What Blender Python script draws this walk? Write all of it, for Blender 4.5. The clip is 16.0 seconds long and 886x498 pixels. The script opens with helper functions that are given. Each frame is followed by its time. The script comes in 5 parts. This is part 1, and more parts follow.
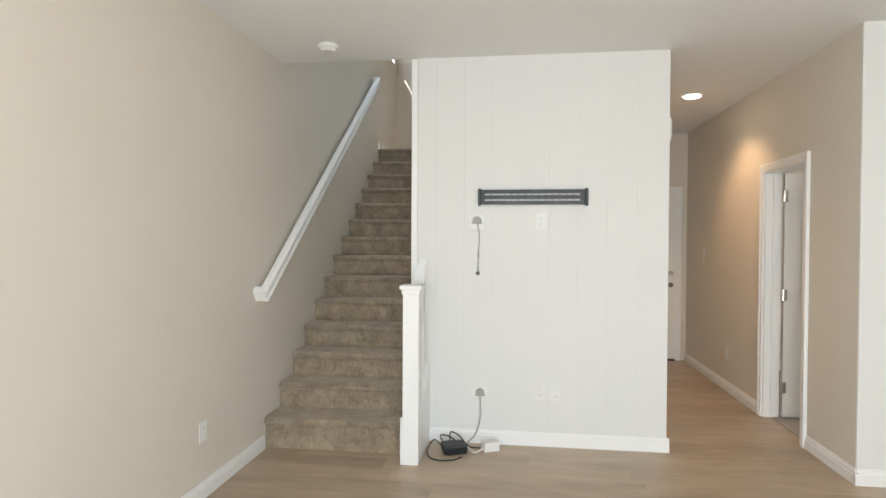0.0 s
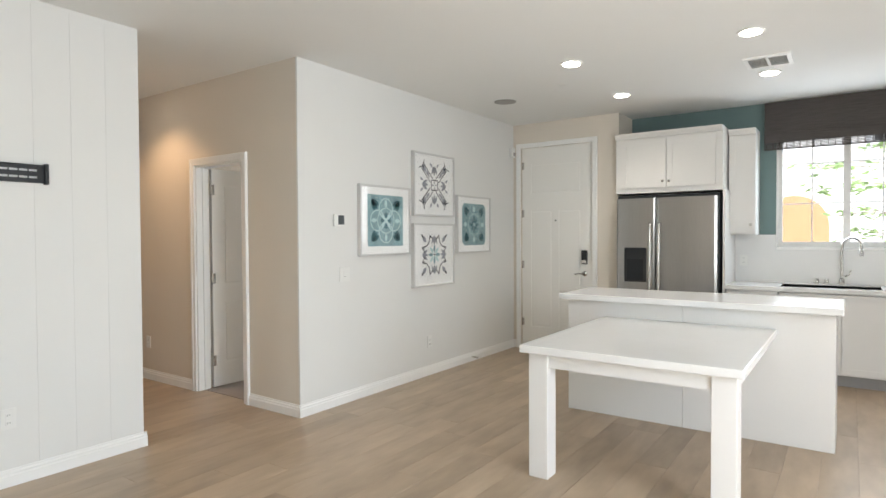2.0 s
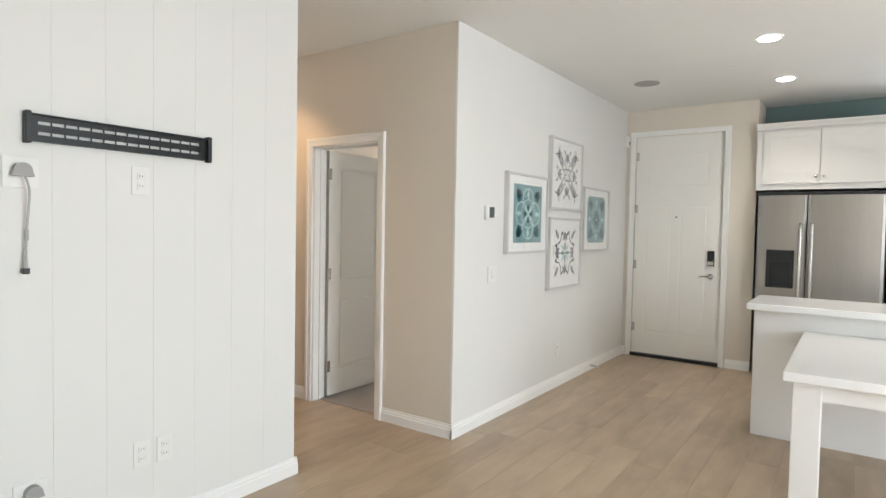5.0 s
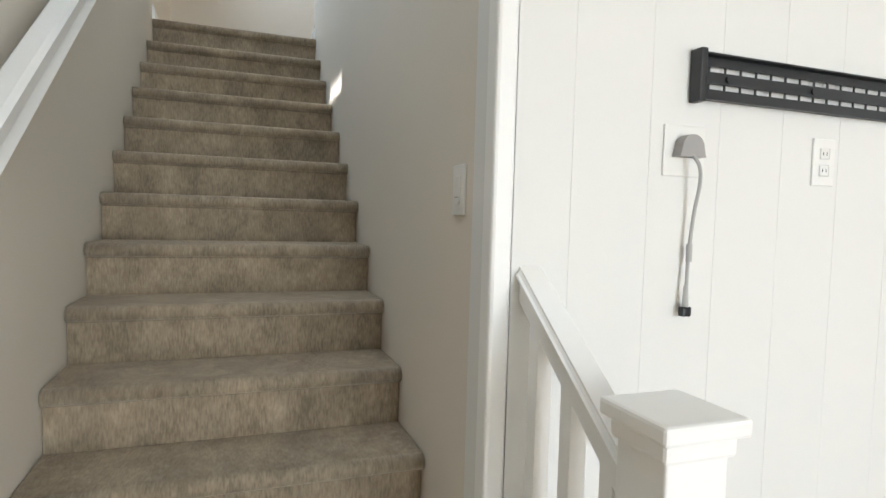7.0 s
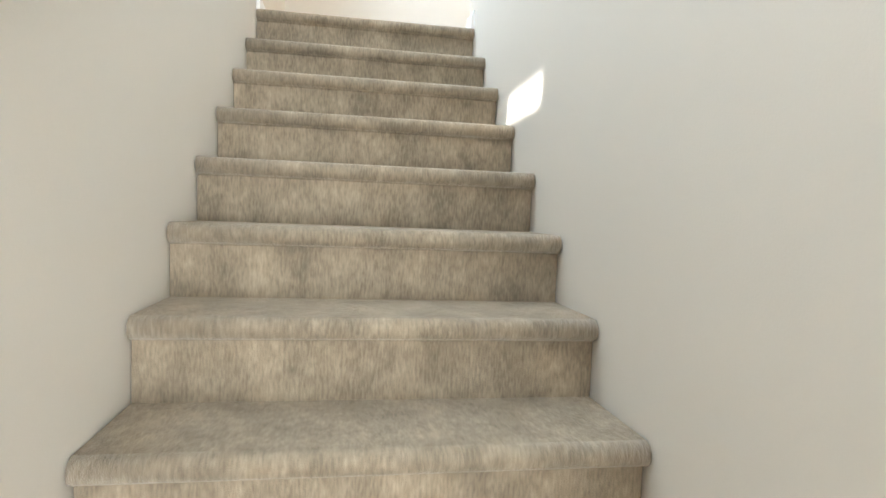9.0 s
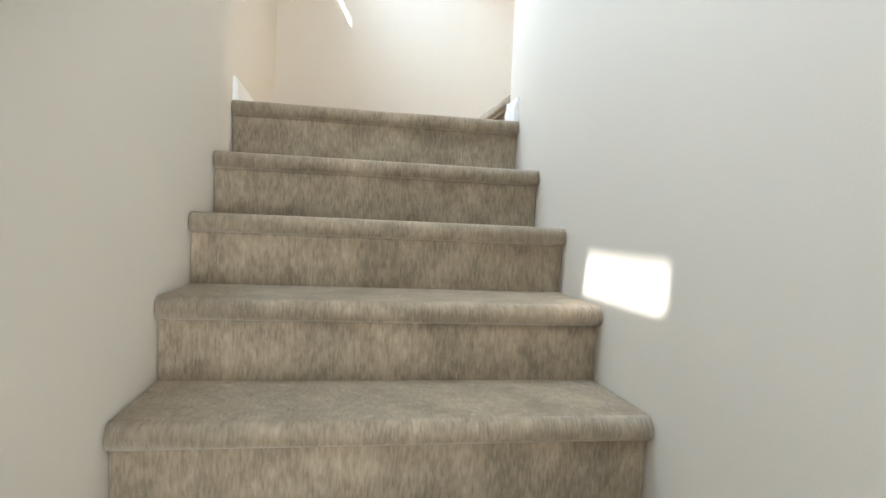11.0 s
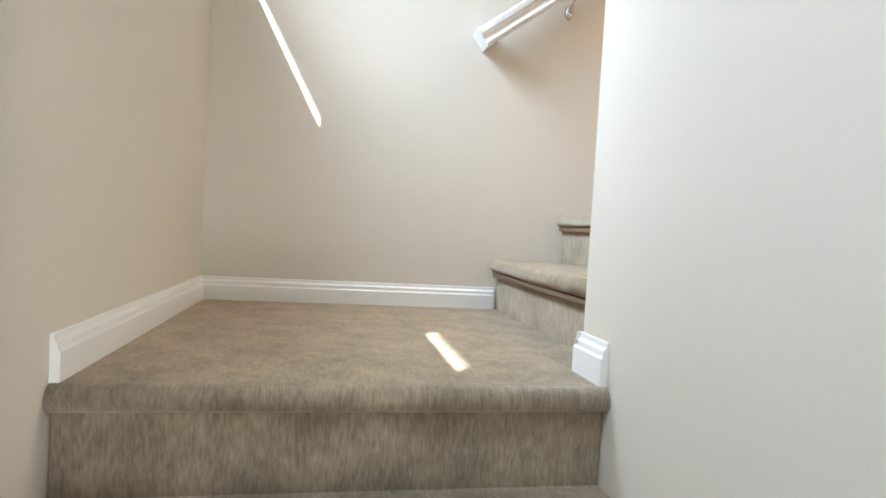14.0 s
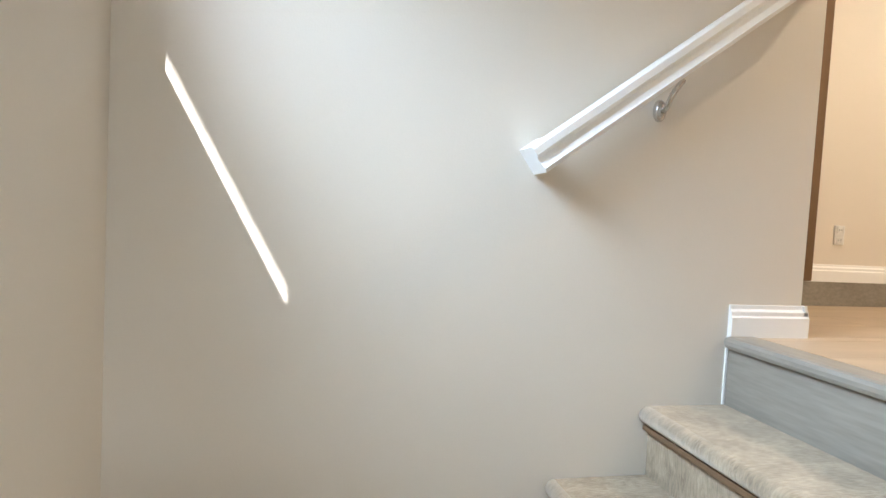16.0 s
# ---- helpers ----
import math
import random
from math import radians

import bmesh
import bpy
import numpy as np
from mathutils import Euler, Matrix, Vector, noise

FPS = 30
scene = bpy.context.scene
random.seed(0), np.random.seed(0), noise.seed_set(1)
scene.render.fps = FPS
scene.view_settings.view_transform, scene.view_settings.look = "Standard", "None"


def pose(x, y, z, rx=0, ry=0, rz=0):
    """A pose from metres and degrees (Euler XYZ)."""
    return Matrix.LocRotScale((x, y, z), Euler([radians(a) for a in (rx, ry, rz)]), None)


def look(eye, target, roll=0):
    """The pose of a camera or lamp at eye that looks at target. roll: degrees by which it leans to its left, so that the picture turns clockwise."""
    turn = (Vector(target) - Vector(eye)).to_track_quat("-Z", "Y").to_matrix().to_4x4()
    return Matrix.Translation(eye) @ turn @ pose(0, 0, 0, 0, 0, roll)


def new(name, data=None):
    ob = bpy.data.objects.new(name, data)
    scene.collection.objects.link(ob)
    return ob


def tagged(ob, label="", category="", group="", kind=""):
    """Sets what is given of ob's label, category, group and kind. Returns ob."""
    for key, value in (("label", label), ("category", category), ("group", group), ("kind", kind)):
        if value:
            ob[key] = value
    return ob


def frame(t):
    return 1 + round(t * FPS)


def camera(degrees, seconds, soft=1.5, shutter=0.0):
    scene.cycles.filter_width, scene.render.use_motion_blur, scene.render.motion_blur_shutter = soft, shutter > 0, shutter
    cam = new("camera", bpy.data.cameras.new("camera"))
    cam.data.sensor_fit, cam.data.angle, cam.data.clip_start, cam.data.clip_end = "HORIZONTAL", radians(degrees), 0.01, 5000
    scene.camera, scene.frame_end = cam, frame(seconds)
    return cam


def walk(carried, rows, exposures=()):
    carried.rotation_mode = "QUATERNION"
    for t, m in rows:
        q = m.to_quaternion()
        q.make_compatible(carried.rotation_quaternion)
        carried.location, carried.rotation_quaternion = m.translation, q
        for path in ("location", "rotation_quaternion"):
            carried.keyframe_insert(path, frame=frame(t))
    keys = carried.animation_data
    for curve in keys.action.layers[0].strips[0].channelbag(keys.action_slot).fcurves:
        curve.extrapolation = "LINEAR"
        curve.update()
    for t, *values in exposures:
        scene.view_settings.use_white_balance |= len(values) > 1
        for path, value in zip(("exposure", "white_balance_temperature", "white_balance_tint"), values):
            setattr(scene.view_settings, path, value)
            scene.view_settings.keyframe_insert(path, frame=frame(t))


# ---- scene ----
cam = camera(74.7, 16.0)
PATH = [
    (0, (0.006, 0.083, 1.435), (-0.255, 2.066, 1.403), 0.3),
    (0.5, (-0.269, 0.155, 1.406), (0.029, 2.132, 1.378), -0.1),
    (1, (-0.574, 0.179, 1.42), (0.278, 1.987, 1.382), -0.2),
    (1.5, (-0.758, 0.31, 1.39), (0.565, 1.81, 1.348), -0.2),
    (2, (-0.962, 0.375, 1.367), (0.674, 1.525, 1.324), -0.3),
    (2.2, (-1.043, 0.416, 1.365), (0.68, 1.431, 1.318), -0.0),
    (2.5, (-1.198, 0.458, 1.369), (0.623, 1.282, 1.311), -0.3),
    (3, (-1.236, 0.584, 1.361), (0.66, 1.219, 1.288), -0.1),
    (3.2, (-1.205, 0.653, 1.366), (0.701, 1.256, 1.293), 0.3),
    (5.5, (-1.135, 2.019, 1.402), (0.28, 3.431, 1.321), 1.2),
    (6, (-1.205, 2.391, 1.415), (-0.07, 4.035, 1.321), 1.2),
    (6.5, (-1.214, 2.75, 1.413), (-0.345, 4.549, 1.302), 1.4),
    (7, (-1.252, 3.1, 1.4), (-0.572, 4.977, 1.291), 1.6),
    (7.5, (-1.274, 3.465, 1.409), (-0.728, 5.385, 1.288), 2.0),
    (8, (-1.27, 3.821, 1.45), (-0.837, 5.77, 1.33), 1.8),
    (8.5, (-1.315, 4.143, 1.553), (-0.95, 6.106, 1.442), 1.8),
    (9, (-1.304, 4.371, 1.677), (-0.976, 6.34, 1.563), 2.2),
    (11.5, (-1.351, 5.222, 2.269), (-1.002, 7.19, 2.194), 2.8),
    (12, (-1.313, 5.399, 2.366), (-0.942, 7.363, 2.289), 3.0),
    (12.5, (-1.318, 5.535, 2.485), (-0.931, 7.495, 2.420), 3.1),
    (13, (-1.345, 5.672, 2.647), (-0.979, 7.637, 2.584), 3.1),
    (13.5, (-1.283, 5.837, 2.706), (-0.913, 7.801, 2.643), 3.2),
    (14, (-1.288, 6.026, 2.826), (-0.905, 7.988, 2.765), 3.4),
    (14.5, (-1.327, 6.208, 3.026), (-0.93, 8.165, 2.915), 3.6),
    (15, (-1.274, 6.39, 3.1), (-0.863, 8.344, 2.989), 3.4),
    (15.5, (-1.293, 6.615, 3.232), (-0.881, 8.569, 3.134), 3.5),
    (16, (-1.288, 6.787, 3.38), (-0.856, 8.737, 3.274), 3.0),
]
walk(cam, [(t, look(eye, target, roll)) for t, eye, target, roll in PATH],
     [(0, 1.47, 6400, 10), (1.2, 1.48, 6250, 10), (2.0, 1.38, 6280, 10), (3.2, 1.3, 6350, 10), (5.5, 1.56, 6250, 10), (6.5, 1.5, 6280, 10), (7.0, 1.75, 6300, 10),
      (7.5, 1.98, 6350, 10), (8.0, 2.6, 6260, 10), (9.0, 2.98, 6260, 10), (11.5, 2.56, 6290, 10), (12.5, 2.34, 6300, 10), (13.5, 2.25, 6380, 11), (15.0, 2.12, 6430, 12), (16.0, 2.02, 6240, 11)])

# ---------------------------------------------------------------- light
SUN = Vector((1.0, 1.48, -1.85)).normalized()          # the way the sunlight travels
world = bpy.data.worlds.new("sky")
scene.world = world
world.use_nodes = True
wn = world.node_tree.nodes
sky = wn.new("ShaderNodeTexSky")
sky.sky_type, sky.sun_disc = "NISHITA", False
sky.sun_elevation = math.asin(-SUN.z)
sky.sun_rotation = math.atan2(-SUN.x, -SUN.y)
world.node_tree.links.new(sky.outputs[0], wn["Background"].inputs[0])
wn["Background"].inputs[1].default_value = 0.15
sun = new("sun", bpy.data.lights.new("sun", "SUN"))
sun.data.energy, sun.data.angle, sun.data.color = 5.0, radians(0.5), (1.0, 0.97, 0.93)
sun.matrix_world = look((0, 0, 30), Vector((0, 0, 30)) + SUN)


def area_lamp(name, eye, target, w, h, watts, color):
    la = bpy.data.lights.new(name, "AREA")
    la.shape, la.size, la.size_y, la.energy, la.color = "RECTANGLE", w, h, watts, color
    ob = new(name, la)
    ob.matrix_world = look(eye, target)
    return ob


DAY = (0.90, 0.96, 1.0)
area_lamp("sliding_door_daylight", (0.18, -1.60, 1.30), (0.18, 3.0, 1.30), 2.05, 2.4, 47, DAY)
area_lamp("kitchen_window_daylight", (5.80, 0.46, 1.75), (2.0, 0.46, 1.6), 1.1, 0.95, 6, DAY)
for wy, watts, reach, aim, wide in ((4.685, 2.5, -1.0, 2.6, 105), (6.225, 2.6, -1.0, 2.6, 105), (7.68, 2.8, -0.45, 2.9, 78)):
    sky_lamp = area_lamp("stair_window_daylight", (-1.76, wy, 4.21), (reach, wy, aim), 0.55, 0.52, watts, (0.68, 0.84, 1.0))
    sky_lamp.data.spread = radians(wide)
# added fill to brighten the bedroom; its window is out of view
area_lamp("bedroom_fill_light", (5.66, 4.95, 1.5), (2.5, 4.95, 1.0), 1.1, 1.1, 9, DAY)


# ---------------------------------------------------------------- materials
def material(name, base, rough=0.6, metal=0.0, var=0.06, scale=3.0, fine=60.0, bump=0.05, stretch=(1, 1, 1), spec=0.5, by_object=0.0, dark=None):
    m = bpy.data.materials.new(name)
    m.use_nodes = True
    nt = m.node_tree
    b = nt.nodes["Principled BSDF"]
    b.inputs["Roughness"].default_value, b.inputs["Metallic"].default_value = rough, metal
    b.inputs["Specular IOR Level"].default_value = spec
    co = nt.nodes.new("ShaderNodeTexCoord")
    mp = nt.nodes.new("ShaderNodeMapping")
    mp.inputs["Scale"].default_value = stretch
    nt.links.new(co.outputs["Object"], mp.inputs[0])
    n1, n2 = nt.nodes.new("ShaderNodeTexNoise"), nt.nodes.new("ShaderNodeTexNoise")
    n1.inputs["Scale"].default_value, n2.inputs["Scale"].default_value = scale, fine
    n1.inputs["Detail"].default_value = n2.inputs["Detail"].default_value = 4
    src = mp.outputs[0]
    if by_object:
        info, add = nt.nodes.new("ShaderNodeObjectInfo"), nt.nodes.new("ShaderNodeVectorMath")
        mul = nt.nodes.new("ShaderNodeVectorMath")
        mul.operation = "SCALE"
        mul.inputs["Scale"].default_value = 40.0
        comb = nt.nodes.new("ShaderNodeCombineXYZ")
        for q in range(3):
            nt.links.new(info.outputs["Random"], comb.inputs[q])
        nt.links.new(comb.outputs[0], mul.inputs[0])
        nt.links.new(src, add.inputs[0])
        nt.links.new(mul.outputs[0], add.inputs[1])
        src = add.outputs[0]
    for n in (n1, n2):
        nt.links.new(src, n.inputs["Vector"])
    mix = nt.nodes.new("ShaderNodeMath")
    mix.operation = "ADD"
    nt.links.new(n1.outputs[0], mix.inputs[0])
    nt.links.new(n2.outputs[0], mix.inputs[1])
    fac = mix.outputs[0]
    if by_object:
        m2 = nt.nodes.new("ShaderNodeMath")
        m2.operation = "MULTIPLY_ADD"
        nt.links.new(info.outputs["Random"], m2.inputs[0])
        m2.inputs[1].default_value = by_object
        nt.links.new(fac, m2.inputs[2])
        m3 = nt.nodes.new("ShaderNodeMath")
        m3.operation = "SUBTRACT"
        nt.links.new(m2.outputs[0], m3.inputs[0])
        m3.inputs[1].default_value = by_object / 2
        fac = m3.outputs[0]
    ramp = nt.nodes.new("ShaderNodeValToRGB")
    lo = dark or [c * (1 - var) for c in base]
    hi = [min(1, c * (1 + var)) for c in base]
    ramp.color_ramp.elements[0].position, ramp.color_ramp.elements[1].position = 0.0, 1.0
    ramp.color_ramp.elements[0].color, ramp.color_ramp.elements[1].color = (*lo, 1), (*hi, 1)
    half = nt.nodes.new("ShaderNodeMapRange")
    half.inputs["From Min"].default_value, half.inputs["From Max"].default_value = 0.55, 1.45
    nt.links.new(fac, half.inputs[0])
    nt.links.new(half.outputs[0], ramp.inputs[0])
    nt.links.new(ramp.outputs[0], b.inputs["Base Color"])
    if bump:
        bu = nt.nodes.new("ShaderNodeBump")
        bu.inputs["Strength"].default_value, bu.inputs["Distance"].default_value = bump, 0.01
        nt.links.new(n2.outputs[0], bu.inputs["Height"])
        nt.links.new(bu.outputs[0], b.inputs["Normal"])
    return m


def glow(name, color, strength):
    m = bpy.data.materials.new(name)
    m.use_nodes = True
    b = m.node_tree.nodes["Principled BSDF"]
    b.inputs["Base Color"].default_value = (0.9, 0.9, 0.88, 1)
    b.inputs["Emission Color"].default_value = (*color, 1)
    b.inputs["Emission Strength"].default_value = strength
    return m


def glass_material(name):
    m = bpy.data.materials.new(name)
    m.use_nodes = True
    nt = m.node_tree
    out = nt.nodes["Material Output"]
    tr, gl, mx = nt.nodes.new("ShaderNodeBsdfTransparent"), nt.nodes.new("ShaderNodeBsdfGlossy"), nt.nodes.new("ShaderNodeMixShader")
    lw, pw, fr = nt.nodes.new("ShaderNodeLayerWeight"), nt.nodes.new("ShaderNodeMath"), nt.nodes.new("ShaderNodeMath")
    pw.operation, fr.operation = "POWER", "MULTIPLY_ADD"
    pw.inputs[1].default_value, fr.inputs[1].default_value, fr.inputs[2].default_value = 5.0, 0.8, 0.03
    nt.links.new(lw.outputs["Facing"], pw.inputs[0])
    nt.links.new(pw.outputs[0], fr.inputs[0])
    gl.inputs["Roughness"].default_value = 0.02
    nt.links.new(fr.outputs[0], mx.inputs[0])
    nt.links.new(tr.outputs[0], mx.inputs[1])
    nt.links.new(gl.outputs[0], mx.inputs[2])
    nt.links.new(mx.outputs[0], out.inputs[0])
    return m


def carpet_material(name, rows):
    """Cut and looped pile in rows: fine ribs, mottled in patches the size of a hand."""
    m = material(name, (0.39, 0.315, 0.225), 0.95, var=0.10, scale=9, fine=48, bump=0.0, stretch=(1.0, 0.8, 0.6), spec=0.1, dark=(0.225, 0.18, 0.125))
    nt = m.node_tree
    b = nt.nodes["Principled BSDF"]
    b.inputs["Sheen Weight"].default_value, b.inputs["Sheen Roughness"].default_value = 0.45, 0.5
    b.inputs["Sheen Tint"].default_value = (1.0, 0.90, 0.76, 1)
    co = nt.nodes.new("ShaderNodeTexCoord")
    patch, rib, pile = [nt.nodes.new("ShaderNodeTexNoise") for _ in range(3)]
    mp = nt.nodes.new("ShaderNodeMapping")
    mp.inputs["Scale"].default_value = rows
    nt.links.new(co.outputs["Object"], mp.inputs[0])
    nt.links.new(co.outputs["Object"], patch.inputs["Vector"])
    nt.links.new(co.outputs["Object"], pile.inputs["Vector"])
    nt.links.new(mp.outputs[0], rib.inputs["Vector"])
    patch.inputs["Scale"].default_value, rib.inputs["Scale"].default_value, pile.inputs["Scale"].default_value = 11.0, 190.0, 420.0
    patch.inputs["Detail"].default_value = 5
    ramp = [n for n in nt.nodes if n.bl_idname == "ShaderNodeValToRGB"][0]
    mix = nt.nodes.new("ShaderNodeMix")
    mix.data_type, mix.blend_type = "RGBA", "MULTIPLY"
    mix.inputs["Factor"].default_value = 1.0
    add = nt.nodes.new("ShaderNodeMath")
    add.operation = "ADD"
    nt.links.new(patch.outputs[0], add.inputs[0])
    nt.links.new(rib.outputs[0], add.inputs[1])
    tone = nt.nodes.new("ShaderNodeMapRange")
    tone.inputs["From Min"].default_value, tone.inputs["From Max"].default_value = 0.7, 1.3
    tone.inputs["To Min"].default_value, tone.inputs["To Max"].default_value = 0.64, 1.21
    nt.links.new(add.outputs[0], tone.inputs[0])
    nt.links.new(ramp.outputs[0], mix.inputs["A"])
    nt.links.new(tone.outputs[0], mix.inputs["B"])
    nt.links.new(mix.outputs["Result"], b.inputs["Base Color"])
    hgt = nt.nodes.new("ShaderNodeMath")
    hgt.operation = "ADD"
    nt.links.new(rib.outputs[0], hgt.inputs[0])
    nt.links.new(pile.outputs[0], hgt.inputs[1])
    bu = nt.nodes.new("ShaderNodeBump")
    bu.inputs["Strength"].default_value, bu.inputs["Distance"].default_value = 0.35, 0.006
    nt.links.new(hgt.outputs[0], bu.inputs["Height"])
    nt.links.new(bu.outputs[0], b.inputs["Normal"])
    return m


WHITE = material("white_wall_paint", (0.75, 0.75, 0.725), 0.65, var=0.012, bump=0.03, fine=220)
GREIGE = material("greige_wall_paint", (0.71, 0.655, 0.57), 0.7, var=0.015, bump=0.04, fine=220)
CEIL = material("ceiling_paint", (0.82, 0.82, 0.80), 0.85, var=0.01, bump=0.05, fine=160)
TRIM = material("trim_paint", (0.86, 0.86, 0.84), 0.35, var=0.01, bump=0.01)
TEAL = material("teal_wall_paint", (0.15, 0.225, 0.225), 0.65, var=0.02, bump=0.03, fine=220)
PLANK = material("oak_plank", (0.475, 0.37, 0.26), 0.36, var=0.12, scale=1.0, fine=2.6, bump=0.01, stretch=(1.2, 4.2, 4.2), by_object=0.26, dark=(0.315, 0.238, 0.162))
GREYPLANK = material("grey_oak_plank", (0.30, 0.275, 0.235), 0.45, var=0.14, scale=1.6, fine=10, bump=0.03, stretch=(6, 0.9, 9), by_object=0.3, dark=(0.20, 0.185, 0.16))
SUBFLOOR = material("floor_joint", (0.10, 0.075, 0.05), 0.8)
CARPET = carpet_material("stair_carpet", (1.0, 0.26, 0.22))
CARPETX = carpet_material("upper_stair_carpet", (0.26, 1.0, 0.22))
ROOMCARPET = material("bedroom_carpet", (0.36, 0.32, 0.29), 0.95, var=0.12, scale=6, fine=160, bump=0.5, spec=0.1)
CAB = material("cabinet_paint", (0.76, 0.75, 0.725), 0.35, var=0.01, bump=0.0)
QUARTZ = material("white_quartz", (0.77, 0.77, 0.755), 0.18, var=0.02, scale=8, fine=90, bump=0.0)
STEEL = material("brushed_steel", (0.43, 0.42, 0.405), 0.31, 1.0, var=0.08, scale=2, fine=40, bump=0.01, stretch=(5, 5, 0.25))
CHROME = material("satin_nickel", (0.62, 0.60, 0.57), 0.22, 1.0, var=0.03, bump=0.0)
BLACK = material("black_metal", (0.012, 0.014, 0.016), 0.42, var=0.1, bump=0.02)
DARKGLASS = material("dark_glass", (0.02, 0.022, 0.025), 0.08, var=0.05, bump=0.0)
DOORP = material("door_paint", (0.84, 0.83, 0.79), 0.4, var=0.012, bump=0.02)
SHADE = material("woven_shade", (0.085, 0.075, 0.07), 0.9, var=0.35, scale=3, fine=40, bump=0.4, stretch=(1, 2, 30))
PLASTIC = material("white_plastic", (0.78, 0.78, 0.75), 0.35, var=0.01, bump=0.0)
GREYPL = material("grey_plastic", (0.33, 0.32, 0.31), 0.45, var=0.03, bump=0.0)
CORDM = material("grey_cord", (0.40, 0.40, 0.39), 0.5, bump=0.0)
# white frames, greyed to put the shade of their edges into the colour
FRAMEP = material("shaded_frame_paint", (0.60, 0.595, 0.575), 0.4, var=0.02, bump=0.01)
ARTTEAL = material("teal_print", (0.22, 0.36, 0.38), 0.5, var=0.25, scale=9, fine=30, bump=0.0)
ARTDEEP = material("deep_teal_print", (0.03, 0.13, 0.155), 0.5, var=0.3, scale=12, fine=30, bump=0.0)
ARTPALE = material("pale_teal_print", (0.47, 0.65, 0.64), 0.5, var=0.12, scale=10, fine=30, bump=0.0)
ARTGREY = material("grey_print", (0.30, 0.31, 0.34), 0.5, var=0.3, scale=12, fine=30, bump=0.0)
ARTINK = material("ink_print", (0.035, 0.035, 0.045), 0.5, bump=0.0)
PAPER = material("mat_board", (0.86, 0.86, 0.84), 0.7, var=0.01, bump=0.01)
# brown for painted shade: upper hall corner and below the upper treads
BROWN = material("shade_brown", (0.16, 0.095, 0.05), 0.4, var=0.15, fine=30, stretch=(6, 6, 1))
# dim wall in bluish light, put into the base colour
SLATE = material("blue_lit_recess_wall", (0.11, 0.155, 0.16), 0.25, var=0.1)
GREYSLATE = material("slate_rubber", (0.09, 0.105, 0.11), 0.7, var=0.1)
GLASS = glass_material("clear_glass")
STUCCO = material("white_stucco", (0.80, 0.78, 0.74), 0.9, var=0.03, bump=0.2)
ORANGE = material("terracotta_door_paint", (0.50, 0.27, 0.13), 0.6, var=0.05)
LEAF = material("leaf", (0.27, 0.38, 0.17), 0.6, var=0.35, scale=5, bump=0.0)
leaf_nodes, leaf_links = LEAF.node_tree.nodes, LEAF.node_tree.links
thin, both = leaf_nodes.new("ShaderNodeBsdfTranslucent"), leaf_nodes.new("ShaderNodeMixShader")
thin.inputs["Color"].default_value = (0.36, 0.50, 0.20, 1)
both.inputs[0].default_value = 0.5
leaf_links.new(leaf_nodes["Principled BSDF"].outputs[0], both.inputs[1])
leaf_links.new(thin.outputs[0], both.inputs[2])
leaf_links.new(both.outputs[0], leaf_nodes["Material Output"].inputs[0])
BARK = material("bark", (0.36, 0.30, 0.24), 0.9, var=0.25)
SOIL = material("ground_paving", (0.34, 0.32, 0.29), 0.9, var=0.1, scale=0.5)
ROOF = material("roof_tile", (0.36, 0.20, 0.13), 0.8, var=0.15)
LIT = glow("warm_lamp_lens", (1.0, 0.90, 0.76), 8.0)

# ---------------------------------------------------------------- helpers
PLACE = {}


def box(bm, a, b, bevel=0.0):
    a, b = [min(p, q) for p, q in zip(a, b)], [max(p, q) for p, q in zip(a, b)]
    vs = [bm.verts.new((x, y, z)) for x in (a[0], b[0]) for y in (a[1], b[1]) for z in (a[2], b[2])]
    fs = [bm.faces.new([vs[i] for i in q]) for q in ((0, 1, 3, 2), (4, 6, 7, 5), (0, 4, 5, 1), (2, 3, 7, 6), (0, 2, 6, 4), (1, 5, 7, 3))]
    if bevel:
        es = list({e for f in fs for e in f.edges})
        bmesh.ops.bevel(bm, geom=es, offset=bevel, segments=2, affect="EDGES", profile=0.5)
    return bm


def boxes(*spans, bevel=0.0):
    bm = bmesh.new()
    for a, b in spans:
        box(bm, a, b, bevel)
    return bm


def cyl(bm, c, r, h, axis="z", n=24, r2=None):
    m = Matrix.Translation(c)
    if axis == "x":
        m = m @ Matrix.Rotation(radians(90), 4, "Y")
    if axis == "y":
        m = m @ Matrix.Rotation(radians(90), 4, "X")
    bmesh.ops.create_cone(bm, cap_ends=True, segments=n, radius1=r, radius2=r if r2 is None else r2, depth=h, matrix=m)
    return bm


def ball(bm, c, r, squash=(1, 1, 1)):
    bmesh.ops.create_uvsphere(bm, u_segments=16, v_segments=10, radius=r, matrix=Matrix.Translation(c) @ Matrix.Diagonal((*squash, 1)))
    return bm


def prism(bm, outline, lo, hi, axis="x"):
    """The outline, a list of two coordinates, drawn out along an axis: x takes (y, z), y takes (x, z), z takes (x, y)."""
    def at(p, d):
        return {"x": (d, p[0], p[1]), "y": (p[0], d, p[1]), "z": (p[0], p[1], d)}[axis]
    one, two = [bm.verts.new(at(p, lo)) for p in outline], [bm.verts.new(at(p, hi)) for p in outline]
    n = len(outline)
    bm.faces.new(one)
    bm.faces.new(two[::-1])
    for i in range(n):
        bm.faces.new((one[i], two[i], two[(i + 1) % n], one[(i + 1) % n]))
    bmesh.ops.recalc_face_normals(bm, faces=bm.faces)
    return bm


